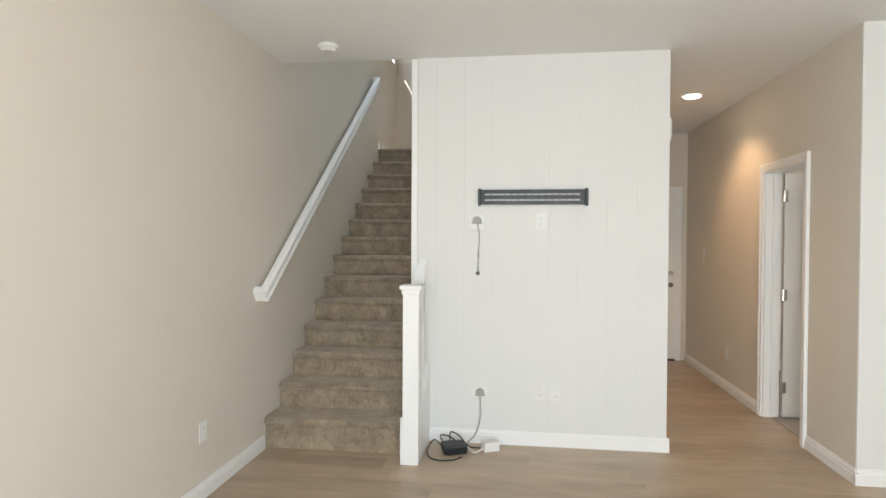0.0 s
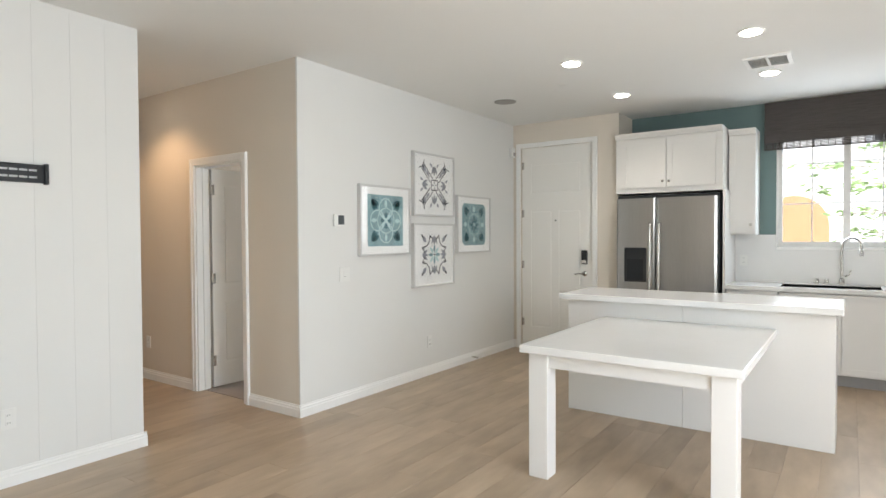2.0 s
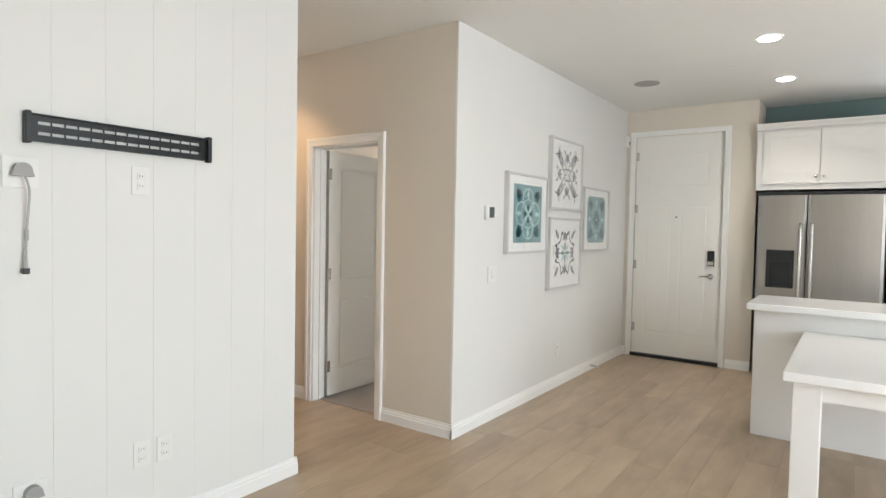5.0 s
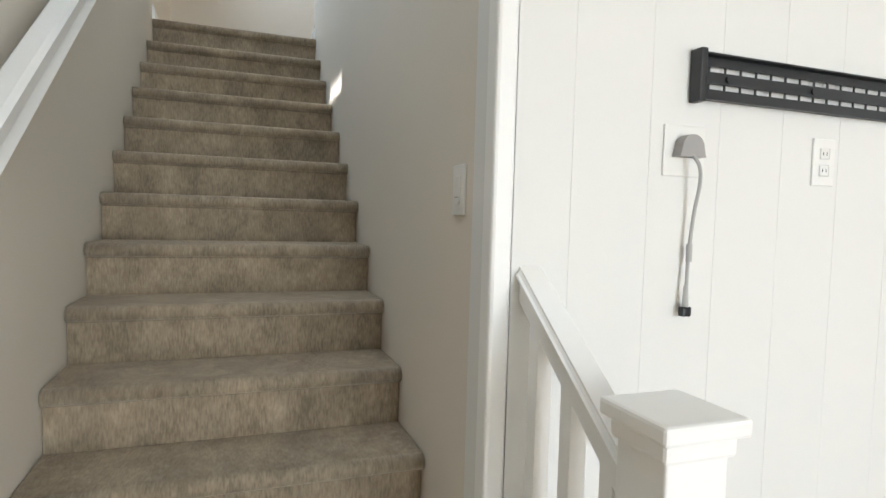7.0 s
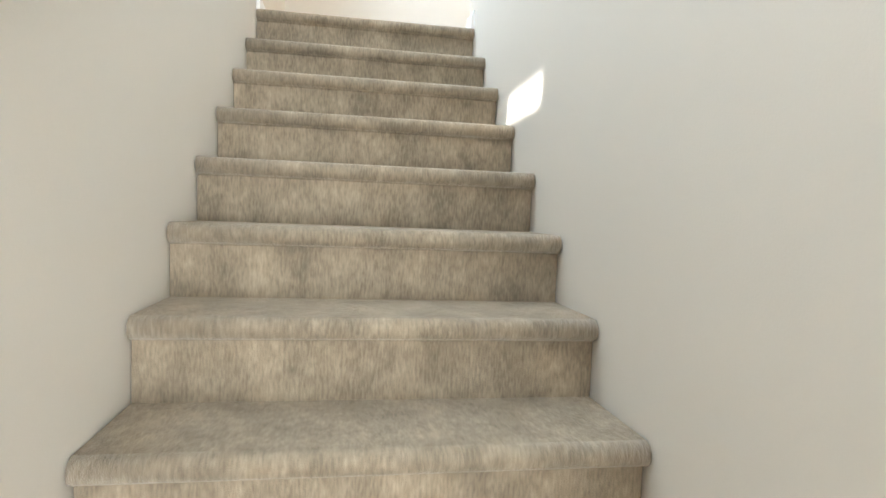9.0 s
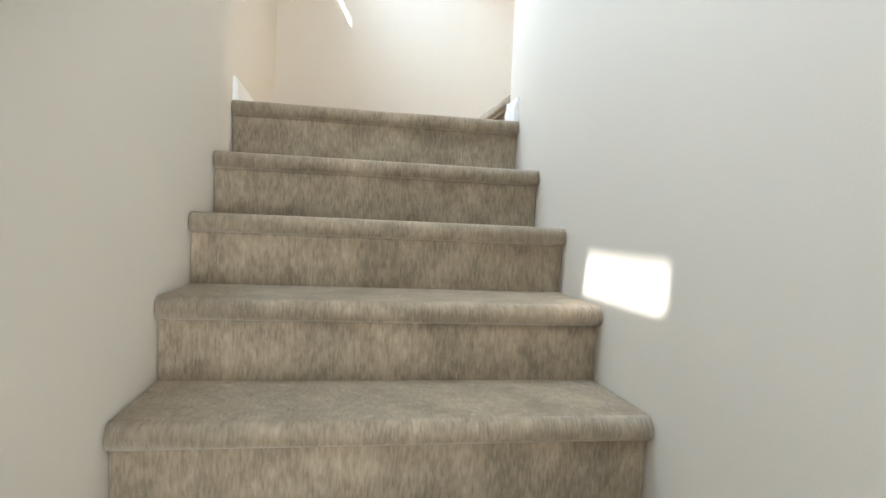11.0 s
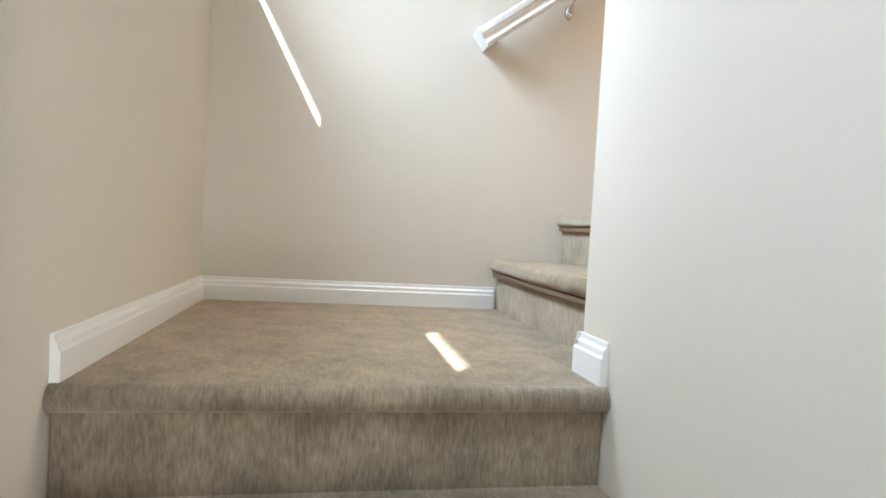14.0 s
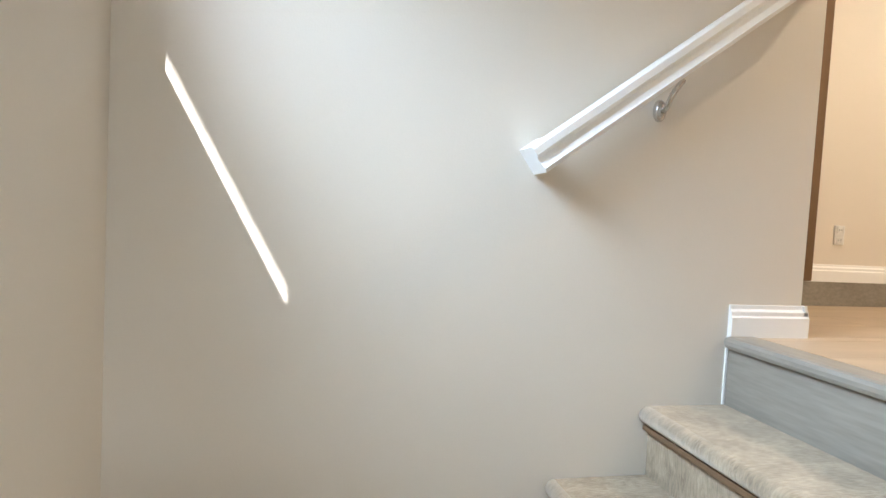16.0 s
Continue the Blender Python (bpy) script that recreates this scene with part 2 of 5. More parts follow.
def tube(bm, pts, r, n=10):
    rings = []
    for i, p in enumerate(pts):
        d = (Vector(pts[min(i + 1, len(pts) - 1)]) - Vector(pts[max(i - 1, 0)])).normalized()
        u = d.cross(Vector((0.31, 0.17, 0.93))).normalized()
        v = d.cross(u)
        rings.append([bm.verts.new(Vector(p) + r * (math.cos(2 * math.pi * k / n) * u + math.sin(2 * math.pi * k / n) * v)) for k in range(n)])
    for a, b in zip(rings, rings[1:]):
        for k in range(n):
            bm.faces.new((a[k], a[(k + 1) % n], b[(k + 1) % n], b[k]))
    bm.faces.new(rings[0][::-1])
    bm.faces.new(rings[-1])
    bmesh.ops.recalc_face_normals(bm, faces=bm.faces)
    return bm


def curve_points(ctrl, per=8):
    """A smooth line through the control points."""
    c = [Vector(p) for p in ctrl]
    c = [2 * c[0] - c[1]] + c + [2 * c[-1] - c[-2]]
    out = []
    for i in range(1, len(c) - 2):
        for k in range(per):
            t = k / per
            a, b, d, e = c[i - 1], c[i], c[i + 1], c[i + 2]
            out.append(0.5 * ((2 * b) + (d - a) * t + (2 * a - 5 * b + 4 * d - e) * t * t + (3 * b - a - 3 * d + e) * t ** 3))
    return out + [c[-2]]


def mesh_of(name, bm, mat, smooth=False):
    me = bpy.data.meshes.new(name)
    bm.to_mesh(me)
    bm.free()
    me.materials.append(mat)
    if smooth:
        for p in me.polygons:
            p.use_smooth = True
    return me


def structure(name, bm, mat, label="", category=""):
    ob = new(name, mesh_of(name, bm, mat))
    PLACE[ob.name] = Vector((0, 0, 0))
    return tagged(ob, label, category or name.split("_")[0], kind="structure")


def thing(name, loc, label, category, group=""):
    ob = new(name)
    ob.empty_display_size = 0.05
    ob.location = loc
    PLACE[ob.name] = Vector(loc)
    return tagged(ob, label, category, group)


def part(name, bm, mat, parent, label="", smooth=False, kind=""):
    """A mesh, drawn in the world's coordinates, as a part of its thing."""
    base = PLACE[parent.name]
    bmesh.ops.translate(bm, verts=bm.verts, vec=-base)
    ob = new(name, mesh_of(name, bm, mat, smooth))
    ob.parent = parent
    PLACE[ob.name] = base
    return tagged(ob, label, kind=kind)


# ---------------------------------------------------------------- plan
XL, XS = -1.72, -0.750           # left wall; wall on the other side of the stairs
YT, XT = 4.17, 1.005             # television wall and its corner at the hall
XH, YH = 1.99, 7.35              # hall wall with the door; hall's end
YP, XP = 3.78, 2.02              # picture wall and its corner
XE, YJ = 5.40, 2.475             # entry wall and where it steps back to the kitchen
XK, YS = 5.88, -1.685            # kitchen window wall; south wall
HC = 2.72                        # ceiling
RISE, GO, NOSE1, LIFT = 0.178, 0.2455, 3.84, 0.036
YW = 7.172                       # end of the wall beside the stairs
YL, YB, ZL = 7.033, 8.14, 2.545   # landing's edge, back wall, landing's height
ZU = 3.10                        # upper floor
ZC = 5.55                        # upper ceiling
YF = 8.80                        # far wall of the upper hall

structure("subfloor", boxes(((XL - .12, YS - .2, -0.12), (XK + .15, YH + .15, -0.008))), SUBFLOOR, "dark base below the floor planks", "floor")
structure("bedroom_floor", boxes(((XH + .06, YP + .14, -0.007), (5.75, 7.0, 0.004))), ROOMCARPET, "soft grey-beige bedroom carpet", "floor")
# ceiling of the ground floor, with the stairwell left open
structure("ceiling", boxes(((XL - .12, YS - .2, HC), (XK + .15, YT, HC + .22)), ((XS + .004, YT, HC), (XK + .15, 7.01, HC + .22)), ((.3, 7.01, HC), (XK + .15, YH + .2, HC + .12))), CEIL, "flat white painted ceiling", "ceiling")

# left wall with three small high windows over the stairs
WIN = ((4.40, 4.97), (5.92, 6.53), (7.38, 7.98))
spans = [((XL - .14, YS - .2, 0), (XL, YB + .12, 3.812)), ((XL - .14, WIN[1][0], 3.812), (XL, WIN[1][1], 3.838)), ((XL - .14, WIN[2][0], 3.812), (XL, WIN[2][1], 3.860)), ((XL - .14, YS - .2, 4.6), (XL, YB + .12, ZC))]
ys = [YS - .2] + [v for w in WIN for v in w] + [YB + .12]
for a, b in zip(ys[::2], ys[1::2]):
    spans.append(((XL - .14, a, 3.812), (XL, b, 4.6)))
structure("wall_west", boxes(*spans), GREIGE, "long plain greige painted wall beside the stairs", "wall")
# unseen slab, added so only a low strip of each window passes sun
structure("roof_eave", boxes(((XL - .720, 1.5, 5.22), (XL - .14, YB + .3, 5.36))), TRIM, "unseen overhang that cuts the sun to strips at the stair windows", "roof")

# television wall: block between stairs and hall
structure("wall_stair_side", boxes(((XS, YT + .13, 0), (XS + .13, YW, ZC)), ((XL, YT, HC + .22), (XS, YT + .12, ZC))), GREIGE, "greige painted wall along the carpeted stairs", "wall")
tvwall = structure("wall_television", boxes(((XS, YT + .008, 0), (XT, YT + .13, HC))), WHITE, "white panelled wall with a television bracket", "wall")
structure("wall_hall_west", boxes(((XT - .12, YT + .13, 0), (XT, YH, HC))), GREIGE, "greige hall wall", "wall")
# hall wall with the bedroom doorway
DY0, DY1, DZ = 4.445, 5.125, 2.0
structure("wall_hall_east", boxes(((XH, YP + .012, 0), (XH + .12, DY0, HC)), ((XH, DY1, 0), (XH + .12, YH, HC)), ((XH, DY0, DZ), (XH + .12, DY1, HC))), GREIGE, "greige hall wall with a white framed doorway", "wall")
structure("wall_hall_end", boxes(((XT - .12, YH, 0), (XH + .12, YH + .12, HC))), GREIGE, "greige wall closing the hall", "wall")
structure("wall_pictures", boxes(((XH, YP, 0), (XH + .12, YP + .012, HC)), ((XH + .12, YP, 0), (XE + .12, YP + .12, HC))), WHITE, "white wall carrying four framed prints", "wall")
structure("corner_bead", boxes(((XH - .003, YP - .003, .1), (XH + .014, YP + .014, HC - .001)), bevel=0.003), WHITE, "rounded white wall corner", "wall")
EY0, EY1, EZ = 2.77, 3.68, 2.43
structure("wall_entry", boxes(((XE, YJ, 0), (XE + .12, EY0, HC)), ((XE, EY1, 0), (XE + .12, YP, HC)), ((XE, EY0, EZ), (XE + .12, EY1, HC)),
                              ((XE + .12, YJ, 0), (XK + .14, YJ + .12, HC))), GREIGE, "greige wall around the tall entry door", "wall")
WY0, WY1, WZ0, WZ1 = -0.175, 1.005, 1.245, 2.50
structure("wall_kitchen", boxes(((XK, YS, 0), (XK + .14, WY0, HC)), ((XK, WY1, 0), (XK + .14, YJ, HC)), ((XK, WY0, 0), (XK + .14, WY1, WZ0)), ((XK, WY0, WZ1), (XK + .14, WY1, HC))), TEAL, "dark teal kitchen wall around the sink window", "wall")
SX0, SX1, SZ = -0.90, 1.25, 2.58
structure("wall_south", boxes(((XL, YS - .14, 0), (SX0, YS, HC)), ((SX1, YS - .14, 0), (XK + .14, YS, HC)), ((SX0, YS - .14, SZ), (SX1, YS, HC))), GREIGE, "greige wall with a sliding glass door", "wall")
structure("wall_bedroom", boxes(((XH + .12, 6.95, 0), (5.8, 7.07, HC)), ((5.68, YP + .12, 0), (5.8, 4.4, HC)), ((5.68, 5.5, 0), (5.8, 6.95, HC)), ((5.68, 4.4, 0), (5.8, 5.5, .95)), ((5.68, 4.4, 2.05), (5.8, 5.5, HC))), GREIGE, "warm lit greige bedroom wall", "wall")

# upper floor
structure("wall_landing", boxes(((XL - .14, YB, 0), (0.04, YB + .12, ZC)), ((-0.08, YB + .12, ZU - .3), (0.04, YF, ZC))), GREIGE, "greige wall behind the stair landing", "wall")
for span in (((XS + .13, 7.01, HC + .22), (4.1, YW, ZC)), ((4.0, YW, ZU - .3), (4.12, YF, ZC)), ((-.08, YF, ZU - .3), (4.12, YF + .12, ZC))):
    structure("wall_upper_hall", boxes(span), GREIGE, "warm lit greige upper hall wall", "wall")
structure("ceiling_upper", boxes(((XL - .14, YT, ZC), (4.12, YF + .12, ZC + .1))), CEIL, "white ceiling over the stairwell", "ceiling")
structure("floor_upper", boxes(((-0.17, YW, ZU - .25), (4.0, YB, ZU - .02)), ((0.04, YB, ZU - .25), (4.0, YF, ZU - .02))), SUBFLOOR, "upper hall floor base", "floor")


# ---------------------------------------------------------------- trim
def board_outline(h=0.095, d=0.016):
    return [(0, 0), (d, 0), (d, h * .62), (d * .75, h * .68), (d * .75, h * .8), (d * .4, h * .88), (d * .35, h), (0, h)]


def baseboard(a, b, side, z=0.0, h=0.095):
    """A skirting board from a to b on plan, standing out to the given side (+1: left of the way from a to b)."""
    bm = bmesh.new()
    va, vb = Vector(a), Vector(b)
    d = (vb - va).normalized()
    n = Vector((-d.y, d.x)) * side
    rings = []
    for p in (va, vb):
        rings.append([bm.verts.new((p.x + n.x * o, p.y + n.y * o, z + q)) for o, q in board_outline(h)])
    k = len(rings[0])
    for i in range(k):
        bm.faces.new((rings[0][i], rings[1][i], rings[1][(i + 1) % k], rings[0][(i + 1) % k]))
    bm.faces.new(rings[0])
    bm.faces.new(rings[1][::-1])
    bmesh.ops.recalc_face_normals(bm, faces=bm.faces)
    return structure("baseboard", bm, TRIM, "white moulded baseboard along the wall", "baseboard")


baseboard((XL, YS), (XL, 3.84), -1)
baseboard((XS + .13, YT - .001), (XT + .016, YT - .001), -1)
baseboard((XT, YT - .012), (XT, YH), -1)
baseboard((XH, YP - .012), (XH, DY0 - .06), 1)
baseboard((XH, DY1 + .06), (XH, YH), 1)
baseboard((XH - .016, YP), (XE, YP), -1)
baseboard((XE, YP), (XE, EY1 + .065), -1)
baseboard((XE, EY0 - .065), (XE, YJ), -1)
baseboard((XL, YL + .02), (XL, YB), -1, ZL, 0.08)
baseboard((XL, YB), (-0.672, YB), -1, ZL, 0.08)
baseboard((XS, YL + .02), (XS, YW + .012), 1, ZL, 0.085)
baseboard((XS - .012, YW), (XS + .04, YW), 1, ZL, 0.085)
baseboard((-0.19, YB), (0.056, YB), -1, ZU, 0.088)
baseboard((0.04, YB - .012), (0.04, YB + .6), -1, ZU, 0.088)
baseboard((0.702, YF), (4.0, YF), -1, ZU + .10, 0.072)
baseboard((XH + .12, 6.95), (5.68, 6.95), -1)
baseboard((5.68, 6.95), (5.68, YP + .12), -1)


def casing(name, axis, at, side, lo, hi, top, w=0.062, d=0.018):
    """Flat stepped door casing round an opening; side: the way in which it stands out."""
    bm = bmesh.new()
    for o, dd, e in ((0.0, d, w), (w * .55, d + .006, w - .003)):
        spans = (((lo - e, 0), (lo - o, top + e)), ((hi + o, 0), (hi + e, top + e)), ((lo - o, top + o), (hi + o, top + e)))
        for (p0, z0), (p1, z1) in spans:
            if axis == "x":
                box(bm, (at + (side * .004 if o else 0), p0, z0), (at + side * dd, p1, z1), 0.002)
            else:
                box(bm, (p0, at + (side * .004 if o else 0), z0), (p1, at + side * dd, z1), 0.002)
    return structure(name, bm, TRIM, "white painted door casing", "door casing")


casing("door_casing_1", "x", XH, -1, DY0, DY1, DZ)
casing("door_casing_2", "x", XE, -1, EY0, EY1, EZ, 0.055)
casing("door_casing_3", "y", YH, -1, 1.075, 1.865, 2.02)
structure("door_jamb", boxes(((XH, DY0 - .001, 0), (XH + .12, DY0 + .014, DZ)), ((XH, DY1 - .014, 0), (XH + .12, DY1 + .001, DZ)), ((XH, DY0, DZ - .014), (XH + .12, DY1, DZ + .001)),
                             ((XH + .055, DY1 - .026, 0), (XH + .075, DY1 - .014, DZ - .014)), ((XH + .055, DY0 + .014, 0), (XH + .075, DY0 + .026, DZ - .014))), TRIM, "white door jamb with stop", "door jamb")


# ---------------------------------------------------------------- doors
def panel_door(name, w, h, panels, label, thick=0.04):
    """A door leaf on the local x-z plane, hinge at x = 0, its faces at y = 0 and y = thick. Panels are (x0, x1, z0, z1)."""
    d = thing(name, (0, 0, 0), label, "door")
    bm = boxes(((0, 0.006, 0.012), (w, thick - .006, h)))
    xs = sorted({0, w, *[p[0] for p in panels], *[p[1] for p in panels]})
    zs = sorted({0.012, h, *[p[2] for p in panels], *[p[3] for p in panels]})
    for x0, x1 in zip(xs, xs[1:]):
        for z0, z1 in zip(zs, zs[1:]):
            if not any(p[0] <= x0 and x1 <= p[1] and p[2] <= z0 and z1 <= p[3] for p in panels):
                box(bm, (x0, 0, z0), (x1, thick, z1))
    bmesh.ops.remove_doubles(bm, verts=bm.verts, dist=1e-5)
    part("leaf", bm, DOORP, d)
    for x0, x1, z0, z1 in panels:
        q = bmesh.new()
        box(q, (x0 + .022, 0.001, z0 + .022), (x1 - .022, thick - .001, z1 - .022), 0.005)
        part("raised_panel", q, DOORP, d)
    return d


def lever(parent, x, z, y, side):
    bm = bmesh.new()
    cyl(bm, (x, y + side * .006, z), 0.028, 0.012, "y")
    cyl(bm, (x, y + side * .03, z), 0.009, 0.05, "y", 12)
    h = part("lever_handle", bm, CHROME, parent, "satin nickel lever handle", True)
    q = bmesh.new()
    tube(q, curve_points([(x, y + side * .052, z), (x - .05, y + side * .056, z + .003), (x - .105, y + side * .05, z - .006)]), 0.008)
    part("lever", q, CHROME, h, smooth=True)


def knob_round(parent, x, z, y, side):
    bm = bmesh.new()
    cyl(bm, (x, y + side * .004, z), 0.026, 0.008, "y")
    cyl(bm, (x, y + side * .02, z), 0.01, 0.04, "y", 12)
    ball(bm, (x, y + side * .048, z), 0.026, (1, .75, 1))
    part("door_knob", bm, CHROME, parent, "satin nickel round door knob", True)


def hinges(parent, zs, x=-0.004, y=-0.002):
    for z in zs:
        bm = bmesh.new()
        cyl(bm, (x, y, z), 0.007, 0.09, "z", 10)
        box(bm, (x, y, z - .045), (x + .03, y + .003, z + .045))
        part("hinge", bm, CHROME, parent)


# bedroom door, swung into the room
bd = panel_door("bedroom_door", 0.66, 1.985, ((.11, .55, .22, .80), (.11, .55, .93, 1.86)), "white two-panel interior door standing open")
knob_round(bd, 0.60, 0.92, 0.0, -1)
knob_round(bd, 0.60, 0.92, 0.04, 1)
hinges(bd, (0.25, 1.0, 1.8))
bd.matrix_basis = pose(XH + .138, 5.092, 0, 0, 0, -1)
PLACE[bd.name] = bd.location.copy()

# tall entry door
ed = panel_door("entry_door", EY1 - EY0 - .01, EZ - .008, ((.12, .76, 1.85, 2.22), (.12, .40, .25, 1.66), (.48, .76, .25, 1.66)), "tall white panelled entry door, closed", 0.045)
lever(ed, 0.80, 0.91, 0.0, -1)
q = bmesh.new()
box(q, (0.765, -0.028, 1.02), (0.835, 0, 1.18), 0.008)
lock = part("deadbolt_keypad", q, BLACK, ed, "black electronic keypad deadbolt")
q = bmesh.new()
box(q, (0.772, -0.034, 1.03), (0.828, -0.0285, 1.07), 0.003)
part("keypad_cover", q, CHROME, lock)
q = bmesh.new()
cyl(q, (0.44, -0.003, 1.53), 0.009, 0.008, "y", 14)
part("peephole", q, BLACK, ed)
hinges(ed, (0.3, 1.0, 1.62, 2.2))
ed.matrix_basis = pose(XE + .03, EY1 - .005, 0.02, 0, 0, -90)
structure("door_threshold", boxes(((XE - .02, EY0, 0.0), (XE + .12, EY1, 0.035)), bevel=0.004), BLACK, "black rubber and metal door threshold", "threshold")

# door at the hall's end
gd = panel_door("hall_end_door", 0.78, 2.0, ((.11, .67, .22, .80), (.11, .67, .93, 1.86)), "white two-panel door closing the hall")
lever(gd, 0.72, 0.9, 0.0, -1)
q = bmesh.new()
cyl(q, (0.72, -0.01, 1.04), 0.028, 0.02, "y")
part("deadbolt", q, CHROME, gd)
gd.matrix_basis = pose(1.08, YH - .042, 0.012)
structure("hall_threshold", boxes(((1.08, YH - .045, 0), (1.86, YH, 0.02))), BLACK, "black door threshold", "threshold")

# ---------------------------------------------------------------- stairs
stairs = tagged(new("staircase"), "carpeted straight staircase rising to a landing", "staircase", kind="structure")
PLACE[stairs.name] = Vector((0, 0, 0))


def step_outline(y0, depth, z, drop, r=0.024):
    """Side view of a carpeted tread with a round nosing and the riser under it."""
    arc = [(y0 + r - r * math.sin(a), z - r + r * math.cos(a)) for a in [math.pi * k / 10 for k in range(11)]]
    return [(y0 + depth, z)] + arc + [(y0 + .028, z - 2 * r - .004), (y0 + .03, z - drop), (y0 + depth, z - drop)]


for k in range(1, 15):
    y0 = NOSE1 + (k - 1) * GO
    deep = GO + .03 if k < 14 else YB - YL
    bm = prism(bmesh.new(), step_outline(y0, deep, LIFT + k * RISE if k < 14 else ZL, RISE + (LIFT if k == 1 else .02)), XL + .003, XS - .003, "x")
    ob = part("step" if k < 14 else "landing", bm, CARPET, stairs, smooth=False)
    for p in ob.data.polygons:
        p.use_smooth = 1e-4 < abs(p.normal.y) < 0.999 and abs(p.normal.z) > 1e-3
bm = bmesh.new()
box(bm, (XS - .003, YW, ZL - .2), (-.1, YB - .001, ZL - .001))
part("landing_edge", bm, CARPET, stairs)
prof = [(NOSE1 + .05, 0), (YL + .02, ZL - .25), (YL + .02, ZL - .45), (NOSE1 + .7, 0)]
part("underside", prism(bmesh.new(), prof, XL + .01, XS - .01, "x"), SUBFLOOR, stairs)
# upper flight, turning to the right
RU = 0.185
for k, x0 in ((1, -0.69), (2, -0.438)):
    out = step_outline(x0, 0.30, ZL + k * RU, RU)
    ob = part("upper_step", prism(bmesh.new(), out, YW + .003, YB - .003, "y"), CARPETX, stairs)
    for p in ob.data.polygons:
        p.use_smooth = 1e-4 < abs(p.normal.x) < 0.999 and abs(p.normal.z) > 1e-3
    # the nosing's shade, drawn as a dark strip on the riser
    part("tread_shadow_strip", boxes(((x0 + .012, YW + .004, ZL + k * RU - .062), (x0 + .029, YB - .004, ZL + k * RU - .049))), BROWN, stairs, "dark brown strip for the shade below the tread")
nos = part("wood_nosing", boxes(((-0.205, YW + .003, ZU - .03), (-0.11, YB - .003, ZU + .004)), bevel=0.012), GREYPLANK, stairs, "grey wood-look plank nosing")
part("wood_riser", boxes(((-0.185, YW + .003, ZL + 2 * RU), (-0.17, YB - .004, ZU - .03))), GREYPLANK, stairs, "grey wood-look plank riser")
structure("stair_skirt", boxes(((-0.192, YB - .005, ZL + 2 * RU), (-0.186, YB, ZU))), TRIM, "thin white skirt beside the top riser", "trim")

# newel post, short rail, balusters, white stringer
bal = thing("stair_balustrade", (-0.69, 3.74, 0), "white painted newel post with short sloping stair rail", "balustrade")
NX, NY = -0.672, 3.74
part("newel_post", boxes(((NX - .052, NY - .052, 0), (NX + .052, NY + .052, 1.105)), bevel=0.004), TRIM, bal)
cap = part("newel_cap", boxes(((NX - .072, NY - .072, 1.118), (NX + .072, NY + .072, 1.145)), bevel=0.006), TRIM, bal)
part("cap_moulding", boxes(((NX - .06, NY - .06, 1.088), (NX + .06, NY + .06, 1.119)), bevel=0.007), TRIM, cap)
sl = RISE / GO
ra, rb = (NY + .05, 1.03), (YT + .005, 1.03 + (YT - NY - .045) * sl)
bm = prism(bmesh.new(), [(ra[0], ra[1] - .075), (rb[0], rb[1] - .075), (rb[0], rb[1] - .02), (ra[0], ra[1] - .02)], NX - .022, NX + .022, "x")
rail = part("short_rail", bm, TRIM, bal)
bm = prism(bmesh.new(), [(ra[0], ra[1] - .03), (rb[0], rb[1] - .03), (rb[0], rb[1]), (ra[0], ra[1])], NX - .034, NX + .034, "x")
bmesh.ops.bevel(bm, geom=bm.edges[:], offset=0.01, segments=3, affect="EDGES")
part("rail_cap", bm, TRIM, rail, smooth=False)
for by in (3.86, 3.985, 4.11):
    zt = ra[1] - .06 + (by - ra[0]) * sl
    part("baluster", boxes(((NX - .018, by - .018, .25), (NX + .018, by + .018, zt)), bevel=0.002), TRIM, bal)
bm = prism(bmesh.new(), [(NY + .04, 0), (YT + .005, 0), (YT + .005, .56), (NY + .04, .27)], NX - .067, NX + .052, "x")
bmesh.ops.bevel(bm, geom=bm.edges[:], offset=0.006, segments=2, affect="EDGES")
part("stringer", bm, TRIM, bal)
part("stringer_foot", boxes(((NX - .067, NY - .05, 0), (NX - .0525, NY + .06, .30)), bevel=0.004), TRIM, bal)
structure("corner_post_trim", boxes(((XS - .012, YT - .004, 0.45), (XS + .035, YT + .05, HC)), bevel=0.008), TRIM, "white vertical trim at the wall corner by the stairs", "trim")


